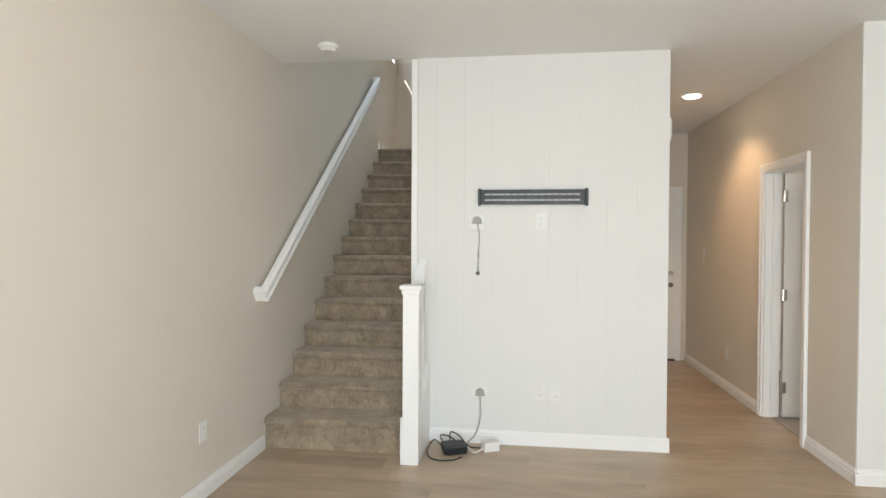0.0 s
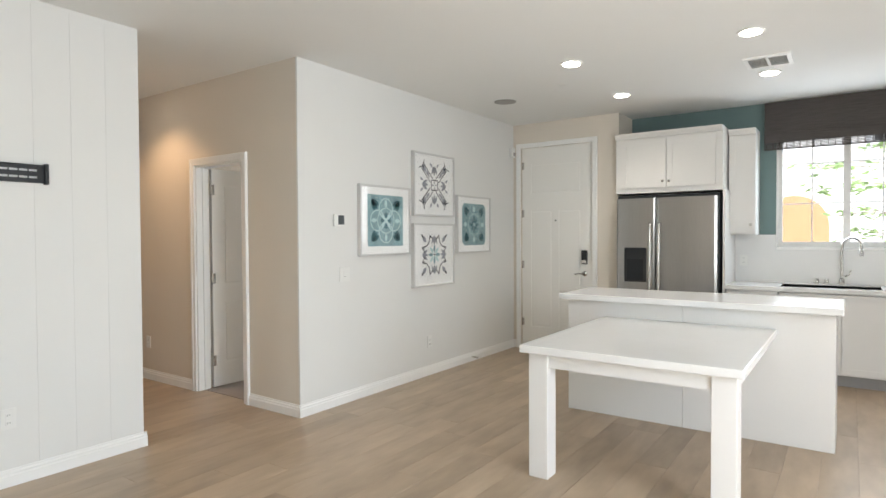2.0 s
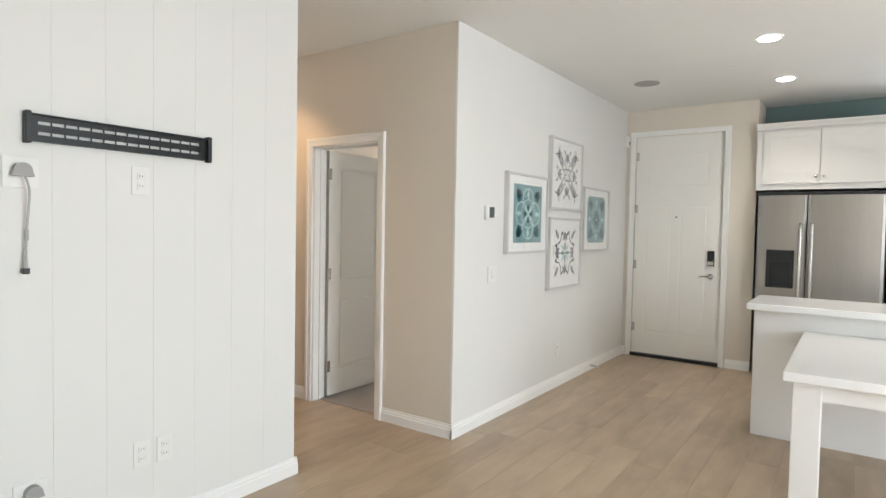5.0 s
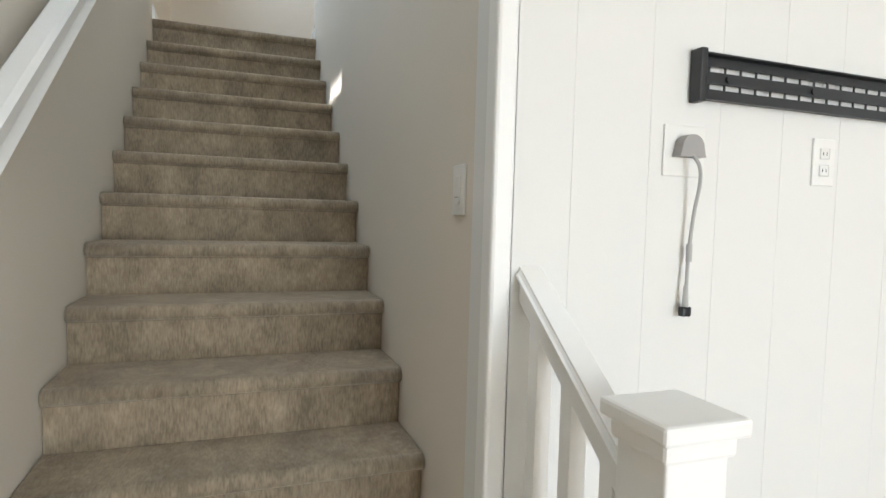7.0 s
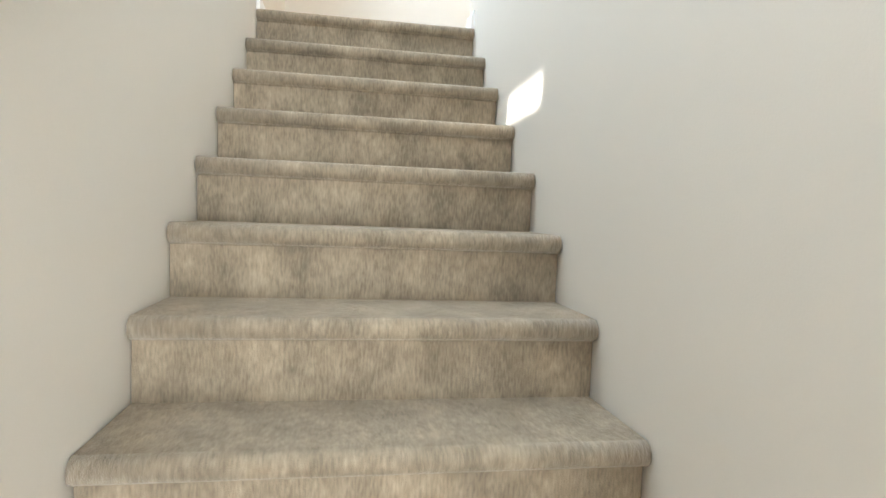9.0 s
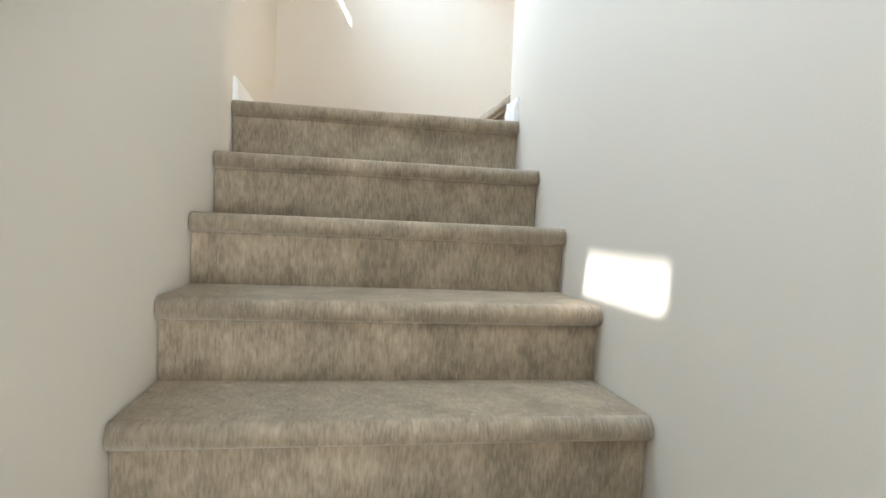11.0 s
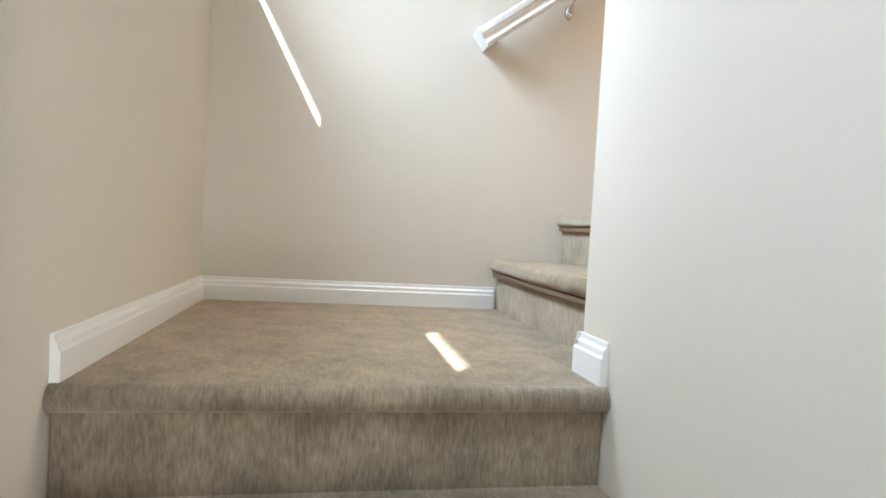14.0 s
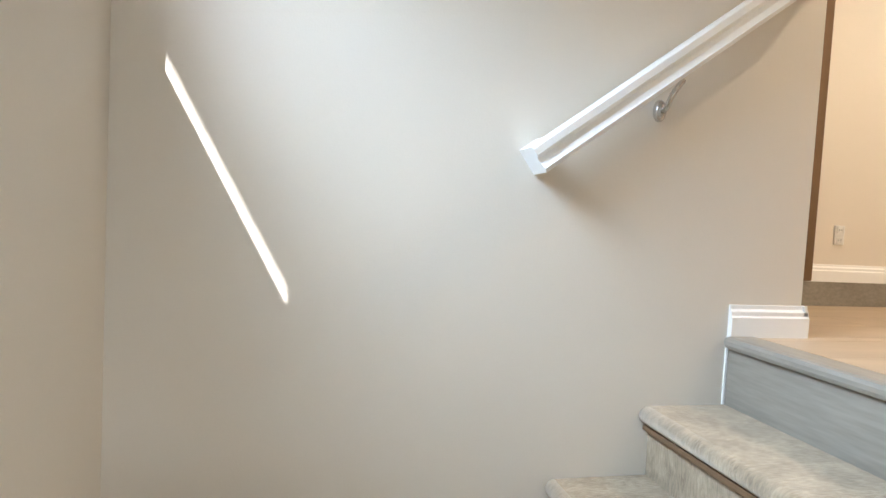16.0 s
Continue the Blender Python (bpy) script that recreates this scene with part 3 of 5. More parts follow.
def wall_rail(name, p0, p1, out, label, size=1.0):
    """A moulded wooden handrail between two points, on a wall; out: the way from the wall."""
    rl = thing(name, p0, label, "handrail")
    a, b, o = Vector(p0), Vector(p1), Vector(out)
    d = (b - a).normalized()
    up = o.cross(d)
    if up.z < 0:
        up = -up
    sect = [(-.028, -.042), (.022, -.042), (.03, -.03), (.018, -.012), (.018, .004), (.032, .016), (.032, .036), (.02, .045), (-.018, .045), (-.028, .034)]
    sect = [(u * size, v * size) for u, v in sect]
    bm = bmesh.new()
    rings = [[bm.verts.new(p + o * u + up * v) for u, v in sect] for p in (a, b)]
    n = len(sect)
    for i in range(n):
        bm.faces.new((rings[0][i], rings[1][i], rings[1][(i + 1) % n], rings[0][(i + 1) % n]))
    bm.faces.new(rings[0])
    bm.faces.new(rings[1][::-1])
    bmesh.ops.recalc_face_normals(bm, faces=bm.faces)
    part("rail", bm, TRIM, rl)
    for p, s in ((a, 1), (b, -1)):
        bm = bmesh.new()
        m = p + d * s * .025 - o * .045
        r2 = [[bm.verts.new(m + o * q + d * u + up * v) for u, v in ((-.025, -.042 * size), (.025, -.042 * size), (.025, .045 * size), (-.025, .045 * size))] for q in (-.018, .03)]
        for i in range(4):
            bm.faces.new((r2[0][i], r2[1][i], r2[1][(i + 1) % 4], r2[0][(i + 1) % 4]))
        bm.faces.new(r2[0])
        bm.faces.new(r2[1][::-1])
        bmesh.ops.recalc_face_normals(bm, faces=bm.faces)
        part("wall_return", bm, TRIM, rl)
    L = (b - a).length
    for t in ([.36, L * .5, L - .4] if L > 2 else [.43]):
        c = a + d * t - o * .06
        bm = bmesh.new()
        w = c - Vector((0, 0, .10))
        tube(bm, curve_points([w + o * .002, w + o * .03, w + o * .055 + Vector((0, 0, .03)), a + d * t - up * .04]), 0.007)
        ball(bm, w + o * .004, 0.013, (1.3, 1.3, 2.2))
        part("bracket", bm, CHROME, rl, "satin nickel rail bracket", True)
    return rl


wall_rail("stair_handrail", (XL + .063, 3.70, 1.055), (XL + .063, 6.80, 1.055 + 3.10 * sl), (1, 0, 0), "white moulded wooden handrail fixed to the wall")
wall_rail("upper_handrail", (-0.79, YB - .063, 3.525), (0.02, YB - .063, 4.125), (0, -1, 0), "short white handrail with metal bracket on the landing wall", 0.8)


# ---------------------------------------------------------------- kitchen
def front(w, h, x, z, parent, knob=None, name="door"):
    """A shaker front, w by h, its lower left at (x, z) on the local front plane y = 0 to 0.02."""
    r = min(0.058, h * .3)
    bm = boxes(((x, .004, z), (x + w, .02, z + h)))
    for a, b in (((x, 0, z), (x + r, .012, z + h)), ((x + w - r, 0, z), (x + w, .012, z + h)), ((x + r, 0, z), (x + w - r, .012, z + r)), ((x + r, 0, z + h - r), (x + w - r, .012, z + h))):
        box(bm, a, b)
    f = part(name, bm, CAB, parent)
    if knob:
        q = bmesh.new()
        cyl(q, (knob[0], -.008, knob[1]), 0.005, 0.016, "y", 10)
        ball(q, (knob[0], -.02, knob[1]), 0.0135, (1, .7, 1))
        part("knob", q, CHROME, f, "satin nickel knob", True)
    return f


def cabinet(name, w, d, z0, z1, fronts, m, label, toe=0.0, crown=0.0, group=""):
    c = thing(name, (0, 0, 0), label, "cabinet", group)
    part("body", boxes(((0, .021, z0 + toe), (w, d, z1))), CAB, c)
    if toe:
        part("toe_kick", boxes(((0, .075, z0), (w, .09, z0 + toe))), GREYPL, c, "grey toe kick")
    if crown:
        out = [(.021, z1), (.021, z1 - .004), (-.006, z1 - .004), (-.01, z1 + .008), (-.032, z1 + crown * .75), (-.032, z1 + crown), (d, z1 + crown), (d, z1)]
        part("crown", prism(bmesh.new(), out, 0, w, "x"), CAB, c)
    for x, z, fw, fh, knob, kind in fronts:
        front(fw, fh, x, z, c, knob, kind)
    c.matrix_basis = m
    return c


KY = -0.055                       # the run stands this far along the window wall


def east(y, x=5.28):
    return pose(x, y + KY, 0, 0, 0, -90)


def south(x, y=-1.0):
    return pose(x, y + KY, 0, 0, 0, 180)


G = "white kitchen cabinets"
cabinet("sink_cabinet", .98, .598, 0, .838, [(.004, .115, .484, .71, None, "door"), (.492, .115, .484, .71, None, "door")], east(.982), "white shaker cabinet below the kitchen sink", .105, group=G)
cabinet("base_cabinet", .445, .598, 0, .838, [(.004, .115, .437, .545, (.40, .62), "door"), (.004, .665, .437, .165, (.22, .745), "drawer_front")], east(1.43), "white shaker base cabinet with drawer", .105, group=G)
cabinet("corner_cabinet", .394, .598, 0, .838, [(.004, .115, .27, .545, (.04, .61), "door"), (.004, .665, .27, .165, (.14, .745), "drawer_front")], east(-.605), "white corner base cabinet with drawer", .105, group=G)
cabinet("base_cabinet", .295, .62, 0, .838, [(.004, .115, .287, .545, (.25, .61), "door"), (.004, .665, .287, .165, (.14, .745), "drawer_front")], south(5.28), "white base cabinet beside the oven", .105, group=G)
cabinet("drawer_cabinet", .79, .62, 0, .838, [(.004, .115, .782, .28, (.39, .255), "drawer_front"), (.004, .40, .782, .26, (.39, .53), "drawer_front"), (.004, .665, .782, .165, (.39, .745), "drawer_front")], south(4.19), "white three-drawer base cabinet", .105, group=G)
cabinet("pantry_cabinet", .66, .62, 0, 2.40, [(.004, .115, .323, 1.25, (.29, 1.2), "door"), (.333, .115, .323, 1.25, (.37, 1.2), "door"), (.004, 1.38, .323, 1.0, (.29, 1.45), "door"), (.333, 1.38, .323, 1.0, (.37, 1.45), "door")], south(3.39), "tall white pantry cabinet", .105, .05, group=G)
cabinet("oven_housing", .79, .62, 0, .838, [(.0, .785, .79, .05, None, "filler")], south(4.983), "white cabinet housing the built-in oven", .105, group=G)
# uppers
cabinet("fridge_top_cabinet", 1.06, .60, 1.815, 2.40, [(.06, 1.87, .465, .50, (.495, 1.93), "door"), (.531, 1.87, .465, .50, (.56, 1.93), "door")], east(2.525), "white two-door cabinet above the refrigerator", 0, .05, group=G)
tagged(structure("fridge_side_panel", boxes(((5.282, 1.437 + KY, 0), (XK, 1.462 + KY, 1.815)), bevel=0.002), CAB), "tall white panel beside the refrigerator", "panel")
cabinet("wall_cabinet", .245, .33, 1.37, 2.38, [(.004, 1.39, .237, .97, (.205, 1.47), "door")], east(1.455, 5.55), "narrow white wall cabinet", 0, .05, group=G)
cabinet("wall_cabinet", 1.40, .33, 1.37, 2.38, [(.004, 1.39, .50, .97, (.47, 1.48), "door"), (.508, 1.39, .50, .97, (.545, 1.48), "door")], east(-.225, 5.55), "white two-door wall cabinet beside the window", 0, .05, group=G)
cabinet("wall_cabinet", .65, .33, 1.37, 2.38, [(.30, 1.39, .345, .97, (.60, 1.48), "door")], pose(5.545, -1.29 + KY, 0, 0, 0, 180), "white corner wall cabinet", 0, .05, group=G)
cabinet("microwave_cabinet", .765, .40, 1.865, 2.60, [(.004, 1.875, .377, .70, (.345, 1.95), "door"), (.385, 1.875, .377, .70, (.42, 1.95), "door")], pose(4.893, -1.225 + KY, 0, 0, 0, 180), "tall white cabinet above the microwave", 0, .06, group=G)

# worktop with the sink cut out
CT0, CT1 = .841, .879
bm = boxes(((5.255, .925, CT0), (XK, 1.38, CT1)), ((5.255, .145, CT0), (5.36, .925, CT1)), ((5.76, .145, CT0), (XK, .925, CT1)), ((5.255, -1.02, CT0), (XK, .145, CT1)), ((3.395, YS, CT0), (XK, -1.02, CT1)))
tagged(structure("worktop", bm, QUARTZ), "white quartz kitchen worktop with undermount sink", "worktop")
for span in (((XK - .012, YS + .013, CT1), (XK, WY0 - .001, 1.369)), ((XK - .012, WY0 - .001, CT1), (XK, WY1 + .001, 1.212)), ((XK - .012, WY1 + .001, CT1), (XK, 1.38, 1.369)), ((3.395, YS, CT1), (XK, YS + .012, 1.41))):
    structure("backsplash", boxes(span), QUARTZ, "plain white backsplash slab above the worktop", "backsplash")
sink = thing("kitchen_sink", (5.56, .59, .7), "stainless steel undermount kitchen sink", "sink")
part("basin", boxes(((5.36, .20, .70), (5.76, .98, .704)), ((5.356, .20, .70), (5.36, .98, .874)), ((5.76, .20, .70), (5.764, .98, .874)), ((5.36, .196, .70), (5.76, .20, .874)), ((5.36, .98, .70), (5.76, .984, .874))), STEEL, sink)
fa = thing("faucet", (5.80, .50, CT1), "brushed nickel pull-down kitchen faucet with high arch", "faucet")
bm = bmesh.new()
cyl(bm, (5.80, .50, CT1 + .03), .024, .06)
part("faucet_base", bm, CHROME, fa, smooth=True)
bm = tube(bmesh.new(), curve_points([(5.80, .50, CT1 + .05), (5.80, .50, 1.22), (5.79, .48, 1.30), (5.74, .42, 1.335), (5.69, .36, 1.30), (5.68, .35, 1.23)]), .013)
part("spout", bm, CHROME, fa, smooth=True)
bm = cyl(bmesh.new(), (5.679, .349, 1.20), .017, .07)
part("spray_head", bm, CHROME, fa, smooth=True)
bm = tube(bmesh.new(), [(5.80, .475, .965), (5.79, .44, .975), (5.785, .43, 1.03)], .007)
part("faucet_handle", bm, CHROME, fa, smooth=True)
for yy, nm in ((.62, "soap_dispenser"), (.70, "air_gap_cap")):
    cap = thing(nm, (5.80, yy + KY, CT1), "small brushed nickel cylinder beside the faucet", "dispenser")
    part("cap", cyl(bmesh.new(), (5.80, yy + KY, CT1 + .028), .017, .056), CHROME, cap, smooth=True)

def bowed(a, b, sag, n=24):
    """A door slab whose front, towards -x, swells by sag across its width."""
    row = []
    for i in range(n + 1):
        t = i / n
        edge = .008 * max(0.0, 1 - min(t, 1 - t) * 25) ** 2
        row.append((a[0] - sag * (1 - (2 * t - 1) ** 2) + edge, a[1] + (b[1] - a[1]) * t))
    return prism(bmesh.new(), row + [(b[0], b[1]), (b[0], a[1])], a[2], b[2], "z")


# dishwasher
dw = thing("dishwasher", (5.3, -.3, 0), "stainless steel dishwasher with black control strip", "dishwasher")
part("tub", boxes(((5.30, -.600, .0), (XK - .02, .0, .835))), BLACK, dw)
part("door_panel", bowed((5.262, -.592, .115), (5.30, -.008, .71), .006), STEEL, dw, "brushed steel door")
part("control_strip", boxes(((5.258, -.594, .715), (5.30, -.006, .833)), bevel=0.006), BLACK, dw, "black control strip")
# oven, cooktop, microwave
ov = thing("wall_oven", (4.59, -1.0, .1), "stainless built-in oven with dark glass door", "oven")
part("oven_frame", boxes(((4.215, -.998, .10), (4.965, -.978, .78)), bevel=0.004), STEEL, ov)
dr = part("oven_door", boxes(((4.235, -.977, .13), (4.945, -.955, .665)), bevel=0.006), STEEL, ov, "steel oven door")
part("oven_glass", boxes(((4.26, -.956, .17), (4.92, -.951, .605)), bevel=0.003), DARKGLASS, dr, "dark oven glass")
bm = tube(bmesh.new(), [(4.27, -.90, .635), (4.91, -.90, .635)], .014)
for xx in (4.30, 4.88):
    cyl(bm, (xx, -.93, .635), .009, .06, "y", 12)
part("oven_handle", bm, CHROME, dr, smooth=True)
part("oven_controls", boxes(((4.235, -.977, .675), (4.945, -.968, .775)), bevel=0.003), DARKGLASS, ov, "dark glass control panel")
ck = thing("gas_cooktop", (4.59, -1.3, CT1), "gas cooktop with black cast-iron grates", "cooktop")
part("cooktop_plate", boxes(((4.215, -1.54, CT1), (4.965, -1.04, CT1 + .012)), bevel=0.004), STEEL, ck)
for gx in (4.35, 4.59, 4.83):
    bm = bmesh.new()
    for yy in (-1.50, -1.29, -1.08):
        box(bm, (gx - .105, yy - .007, CT1 + .035), (gx + .105, yy + .007, CT1 + .05), .002)
    for xx in (-.1, 0, .1):
        box(bm, (gx + xx - .007, -1.505, CT1 + .035), (gx + xx + .007, -1.075, CT1 + .05), .002)
    for xx in (-.1, .1):
        for yy in (-1.49, -1.09):
            box(bm, (gx + xx - .008, yy - .008, CT1 + .011), (gx + xx + .008, yy + .008, CT1 + .036))
    gr = part("grate", bm, BLACK, ck, "black cast-iron grate")
    for yy in (-1.40, -1.18):
        part("burner", cyl(bmesh.new(), (gx, yy, CT1 + .021), .038, .02), BLACK, ck, smooth=False)
mw = thing("microwave", (4.51, -1.3, 1.41), "stainless over-the-range microwave with dark glass door", "microwave")
part("case", boxes(((4.13, YS + .075, 1.41), (4.89, -1.24, 1.862))), BLACK, mw)
md = part("microwave_door", boxes(((4.30, -1.238, 1.415), (4.89, -1.205, 1.86)), bevel=0.006), STEEL, mw, "steel framed microwave door")
part("microwave_glass", boxes(((4.37, -1.207, 1.43), (4.88, -1.202, 1.845)), bevel=0.003), DARKGLASS, md, "dark microwave glass")
bm = tube(bmesh.new(), curve_points([(4.34, -1.205, 1.46), (4.34, -1.165, 1.50), (4.34, -1.15, 1.64), (4.34, -1.165, 1.78), (4.34, -1.205, 1.82)]), .011)
part("microwave_handle", bm, CHROME, md, "curved steel handle", True)
part("keypad", boxes(((4.13, -1.238, 1.415), (4.296, -1.208, 1.86)), bevel=0.005), DARKGLASS, mw, "dark control panel")

# refrigerator
FX = 5.20
fr = thing("refrigerator", (5.5, 1.99, 0), "stainless side-by-side refrigerator with ice dispenser", "refrigerator")
part("cabinet_shell", boxes(((FX + .07, 1.485, .01), (XK - .03, 2.495, 1.79)), bevel=0.004), BLACK, fr, "black refrigerator sides")
fl = part("freezer_door", bowed((FX, 2.085, .05), (FX + .068, 2.485, 1.755), .007), STEEL, fr, "brushed steel freezer door")
fd = part("fridge_door", bowed((FX, 1.497, .05), (FX + .068, 2.075, 1.755), .008), STEEL, fr, "brushed steel fridge door")
for yy, pr in ((2.125, fl), (2.035, fd)):
    bm = tube(bmesh.new(), curve_points([(FX, yy, .62), (FX - .05, yy, .62), (FX - .055, yy, 1.0), (FX - .05, yy, 1.44), (FX, yy, 1.48)]), .016)
    part("door_bar", bm, CHROME, pr, "long polished bar handle", True)
part("dispenser", boxes(((FX - .016, 2.17, .88), (FX + .02, 2.40, 1.24)), bevel=0.008), BLACK, fl, "black water dispenser")
part("dispenser_niche", boxes(((FX - .018, 2.20, .90), (FX - .015, 2.37, 1.12))), DARKGLASS, fl)

for ap in (sink, fa, dw, ov, ck, mw, fr):
    ap.location.y += KY

# island with lower table end
isl = thing("kitchen_island", (3.62, 1.3, 0), "white kitchen island with quartz top", "island")
part("island_body", boxes(((3.385, .445, 0), (3.90, 2.205, .871))), CAB, isl)
for y0, y1 in ((.445, 1.345), (1.3475, 2.205)):
    part("island_panel", boxes(((3.367, y0, 0.0), (3.3845, y1, .871)), bevel=0.003), CAB, isl)
part("island_top", boxes(((3.275, .405, .873), (3.95, 2.245, .917)), bevel=0.006), QUARTZ, isl, "thick white quartz top")
tb = thing("island_table", (2.7, 1.35, 0), "white table with square legs and quartz top joined to the island", "table")
part("tabletop", boxes(((1.965, .765, .708), (3.366, 1.91, .752)), bevel=0.006), QUARTZ, tb, "white quartz tabletop")
for yy in (.798, 1.755):
    part("leg", boxes(((2.005, yy, 0), (2.12, yy + .115, .708)), bevel=0.004), CAB, tb)
part("apron", boxes(((2.02, .914, .628), (2.045, 1.754, .707))), CAB, tb)
for yy in (.813, 1.825):
    part("apron", boxes(((2.121, yy, .628), (3.366, yy + .025, .707))), CAB, tb)


# ---------------------------------------------------------------- windows
def pane(name, a, b, parent):
    ob = part(name, boxes((a, b)), GLASS, parent)
    ob.visible_shadow = False
    return ob


kw = tagged(new("window_1"), "white sliding window with divided panes above the sink", "window", kind="structure")
PLACE[kw.name] = Vector((0, 0, 0))
bm = boxes(((XK + .05, WY0, WZ0), (XK + .10, WY0 + .05, WZ1)), ((XK + .05, WY1 - .05, WZ0), (XK + .10, WY1, WZ1)), ((XK + .05, WY0 + .05, WZ0), (XK + .10, WY1 - .05, WZ0 + .05)),
           ((XK + .05, WY0 + .05, WZ1 - .05), (XK + .10, WY1 - .05, WZ1)), ((XK + .045, .38, WZ0 + .05), (XK + .095, .44, WZ1 - .05)))
part("window_frame", bm, TRIM, kw)
for y0, y1 in ((WY0 + .05, .38), (.44, WY1 - .05)):
    pane("pane", (XK + .07, y0, WZ0 + .05), (XK + .075, y1, WZ1 - .05), kw)
    ym = (y0 + y1) / 2
    for zz in (1.68, 2.08):
        part("muntin", boxes(((XK + .064, y0, zz - .006), (XK + .0695, y1, zz + .006))), TRIM, kw)
    part("muntin", boxes(((XK + .063, ym - .006, WZ0 + .05), (XK + .0635, ym + .006, WZ1 - .05))), TRIM, kw)
part("window_sill", boxes(((XK - .014, WY0 + .001, 1.2125), (XK + .05, WY1 - .001, 1.244)), bevel=0.004), TRIM, kw)
part("window_jamb", boxes(((XK, WY0 - .001, WZ0), (XK + .05, WY0 + .012, WZ1)), ((XK, WY1 - .012, WZ0), (XK + .05, WY1 + .001, WZ1))), TRIM, kw)
SY0, SY1 = -.275, 1.11
rs = thing("roman_shade", (XK - .05, .42, 2.26), "dark brown woven roman shade, drawn up", "window shade")
part("shade_cloth", boxes(((XK - .06, SY0, 2.36), (XK - .035, SY1, 2.712)), bevel=0.004), SHADE, rs)
for i in range(3):
    part("fold", boxes(((XK - .075 + i * .006, SY0, 2.295 + i * .02), (XK - .061 + i * .006, SY1, 2.38 + i * .025)), bevel=0.004), SHADE, rs)
for i in range(5):
    part("reed", boxes(((XK - .062, SY0, 2.226 + i * .0145), (XK - .057, SY1, 2.2355 + i * .0145 + (.003 if i == 0 else 0)))), SHADE, rs)
for i in range(24):
    yy = SY0 + .02 + i * (SY1 - SY0 - .04) / 23
    part("warp_cord", boxes(((XK - .0565, yy - .004, 2.226), (XK - .0545, yy + .004, 2.30))), SHADE, rs)

sd = tagged(new("window_2"), "large sliding glass door to the patio", "window", kind="structure")
PLACE[sd.name] = Vector((0, 0, 0))
part("window_frame", boxes(((SX0, YS - .10, 0), (SX0 + .06, YS - .04, SZ)), ((SX1 - .06, YS - .10, 0), (SX1, YS - .04, SZ)), ((SX0, YS - .10, SZ - .06), (SX1, YS - .04, SZ)), ((SX0, YS - .10, 0), (SX1, YS - .04, .05)), ((.24, YS - .10, .05), (.31, YS - .04, SZ - .06))), TRIM, sd)
pane("pane", (SX0 + .06, YS - .072, .05), (.24, YS - .068, SZ - .06), sd)
pane("pane", (.31, YS - .072, .05), (SX1 - .06, YS - .068, SZ - .06), sd)
# unseen window, added to go with the bedroom fill lamp
bw = tagged(new("window_6"), "unseen white framed window added for the bedroom fill light", "window", kind="structure")
PLACE[bw.name] = Vector((0, 0, 0))
part("window_frame", boxes(((5.72, 4.4, .95), (5.76, 4.45, 2.05)), ((5.72, 5.45, .95), (5.76, 5.5, 2.05)), ((5.72, 4.45, .95), (5.76, 5.45, 1.0)), ((5.72, 4.45, 2.0), (5.76, 5.45, 2.05))), TRIM, bw)
pane("pane", (5.738, 4.45, 1.0), (5.742, 5.45, 2.0), bw)
for i, (a, b) in enumerate(WIN):
    w = tagged(new("window_%d" % (i + 3)), "small high window over the stairs", "window", kind="structure")
    PLACE[w.name] = Vector((0, 0, 0))
    pane("pane", (XL - .125, a, 3.812), (XL - .121, b, 4.6), w)


# ---------------------------------------------------------------- ceiling fixtures
def downlight(x, y, z=HC, watts=.85, color=(1.0, 0.90, 0.78), group="recessed ceiling lights"):
    d = thing("ceiling_light", (x, y, z), "round white recessed ceiling light, switched on", "ceiling light", group)
    bm = bmesh.new()
    cyl(bm, (x, y, z - .004), .088, .008, "z", 32)
    part("trim_ring", bm, TRIM, d)
    part("lens", cyl(bmesh.new(), (x, y, z - .0105), .066, .005, "z", 32), LIT, d, "glowing lens")
    la = bpy.data.lights.new("downlight", "SPOT")
    la.energy, la.color, la.spot_size, la.spot_blend, la.shadow_soft_size = watts * 5, color, radians(120), 0.6, 0.06
    lo = new("downlight", la)
    lo.location = (x, y, z - .03)


for x, y in ((3.37, 2.18), (4.62, 2.19), (4.59, .94), (3.40, .93), (3.36, -.28), (4.52, -.28)):
    downlight(x, y, watts=1.7 if y > 2 else .85)
downlight(1.51, 5.48, watts=3.2, color=(1.0, .62, .33))
downlight(5.25, 6.35, watts=13, color=(1.0, .78, .60))
# unseen fill downlight, added to warm the landing and lift the upper steps
downlight(1.1, 7.65, ZC, 8, (1.0, .82, .62))
downlight(2.1, 8.3, ZC, 5, (1.0, .78, .52))

sm = thing("smoke_detector", (-1.26, 3.82, HC), "round white smoke detector on the ceiling", "smoke detector")
bm = cyl(bmesh.new(), (-1.26, 3.82, HC - .012), .068, .024, "z", 32)
part("base", bm, PLASTIC, sm)
part("dome", cyl(bmesh.new(), (-1.26, 3.82, HC - .034), .042, .02, "z", 32, .058), PLASTIC, sm)
sp = thing("ceiling_speaker", (4.2, 3.23, HC), "round flush grey ceiling speaker grille", "speaker")
part("grille", cyl(bmesh.new(), (4.2, 3.23, HC - .003), .11, .006, "z", 36), GREYPL, sp)
part("rim", cyl(bmesh.new(), (4.2, 3.23, HC - .0015), .118, .003, "z", 36), PLASTIC, sp)
for x, y in ((3.83, -.27), (3.96, 2.51)):
    k = thing("sprinkler_cover", (x, y, HC), "small flat white sprinkler cover plate", "sprinkler")
    part("plate", cyl(bmesh.new(), (x, y, HC - .003), .038, .006, "z", 28), PLASTIC, k)
av = thing("ceiling_vent", (4.2, .91, HC), "white slatted ceiling air vent", "vent")
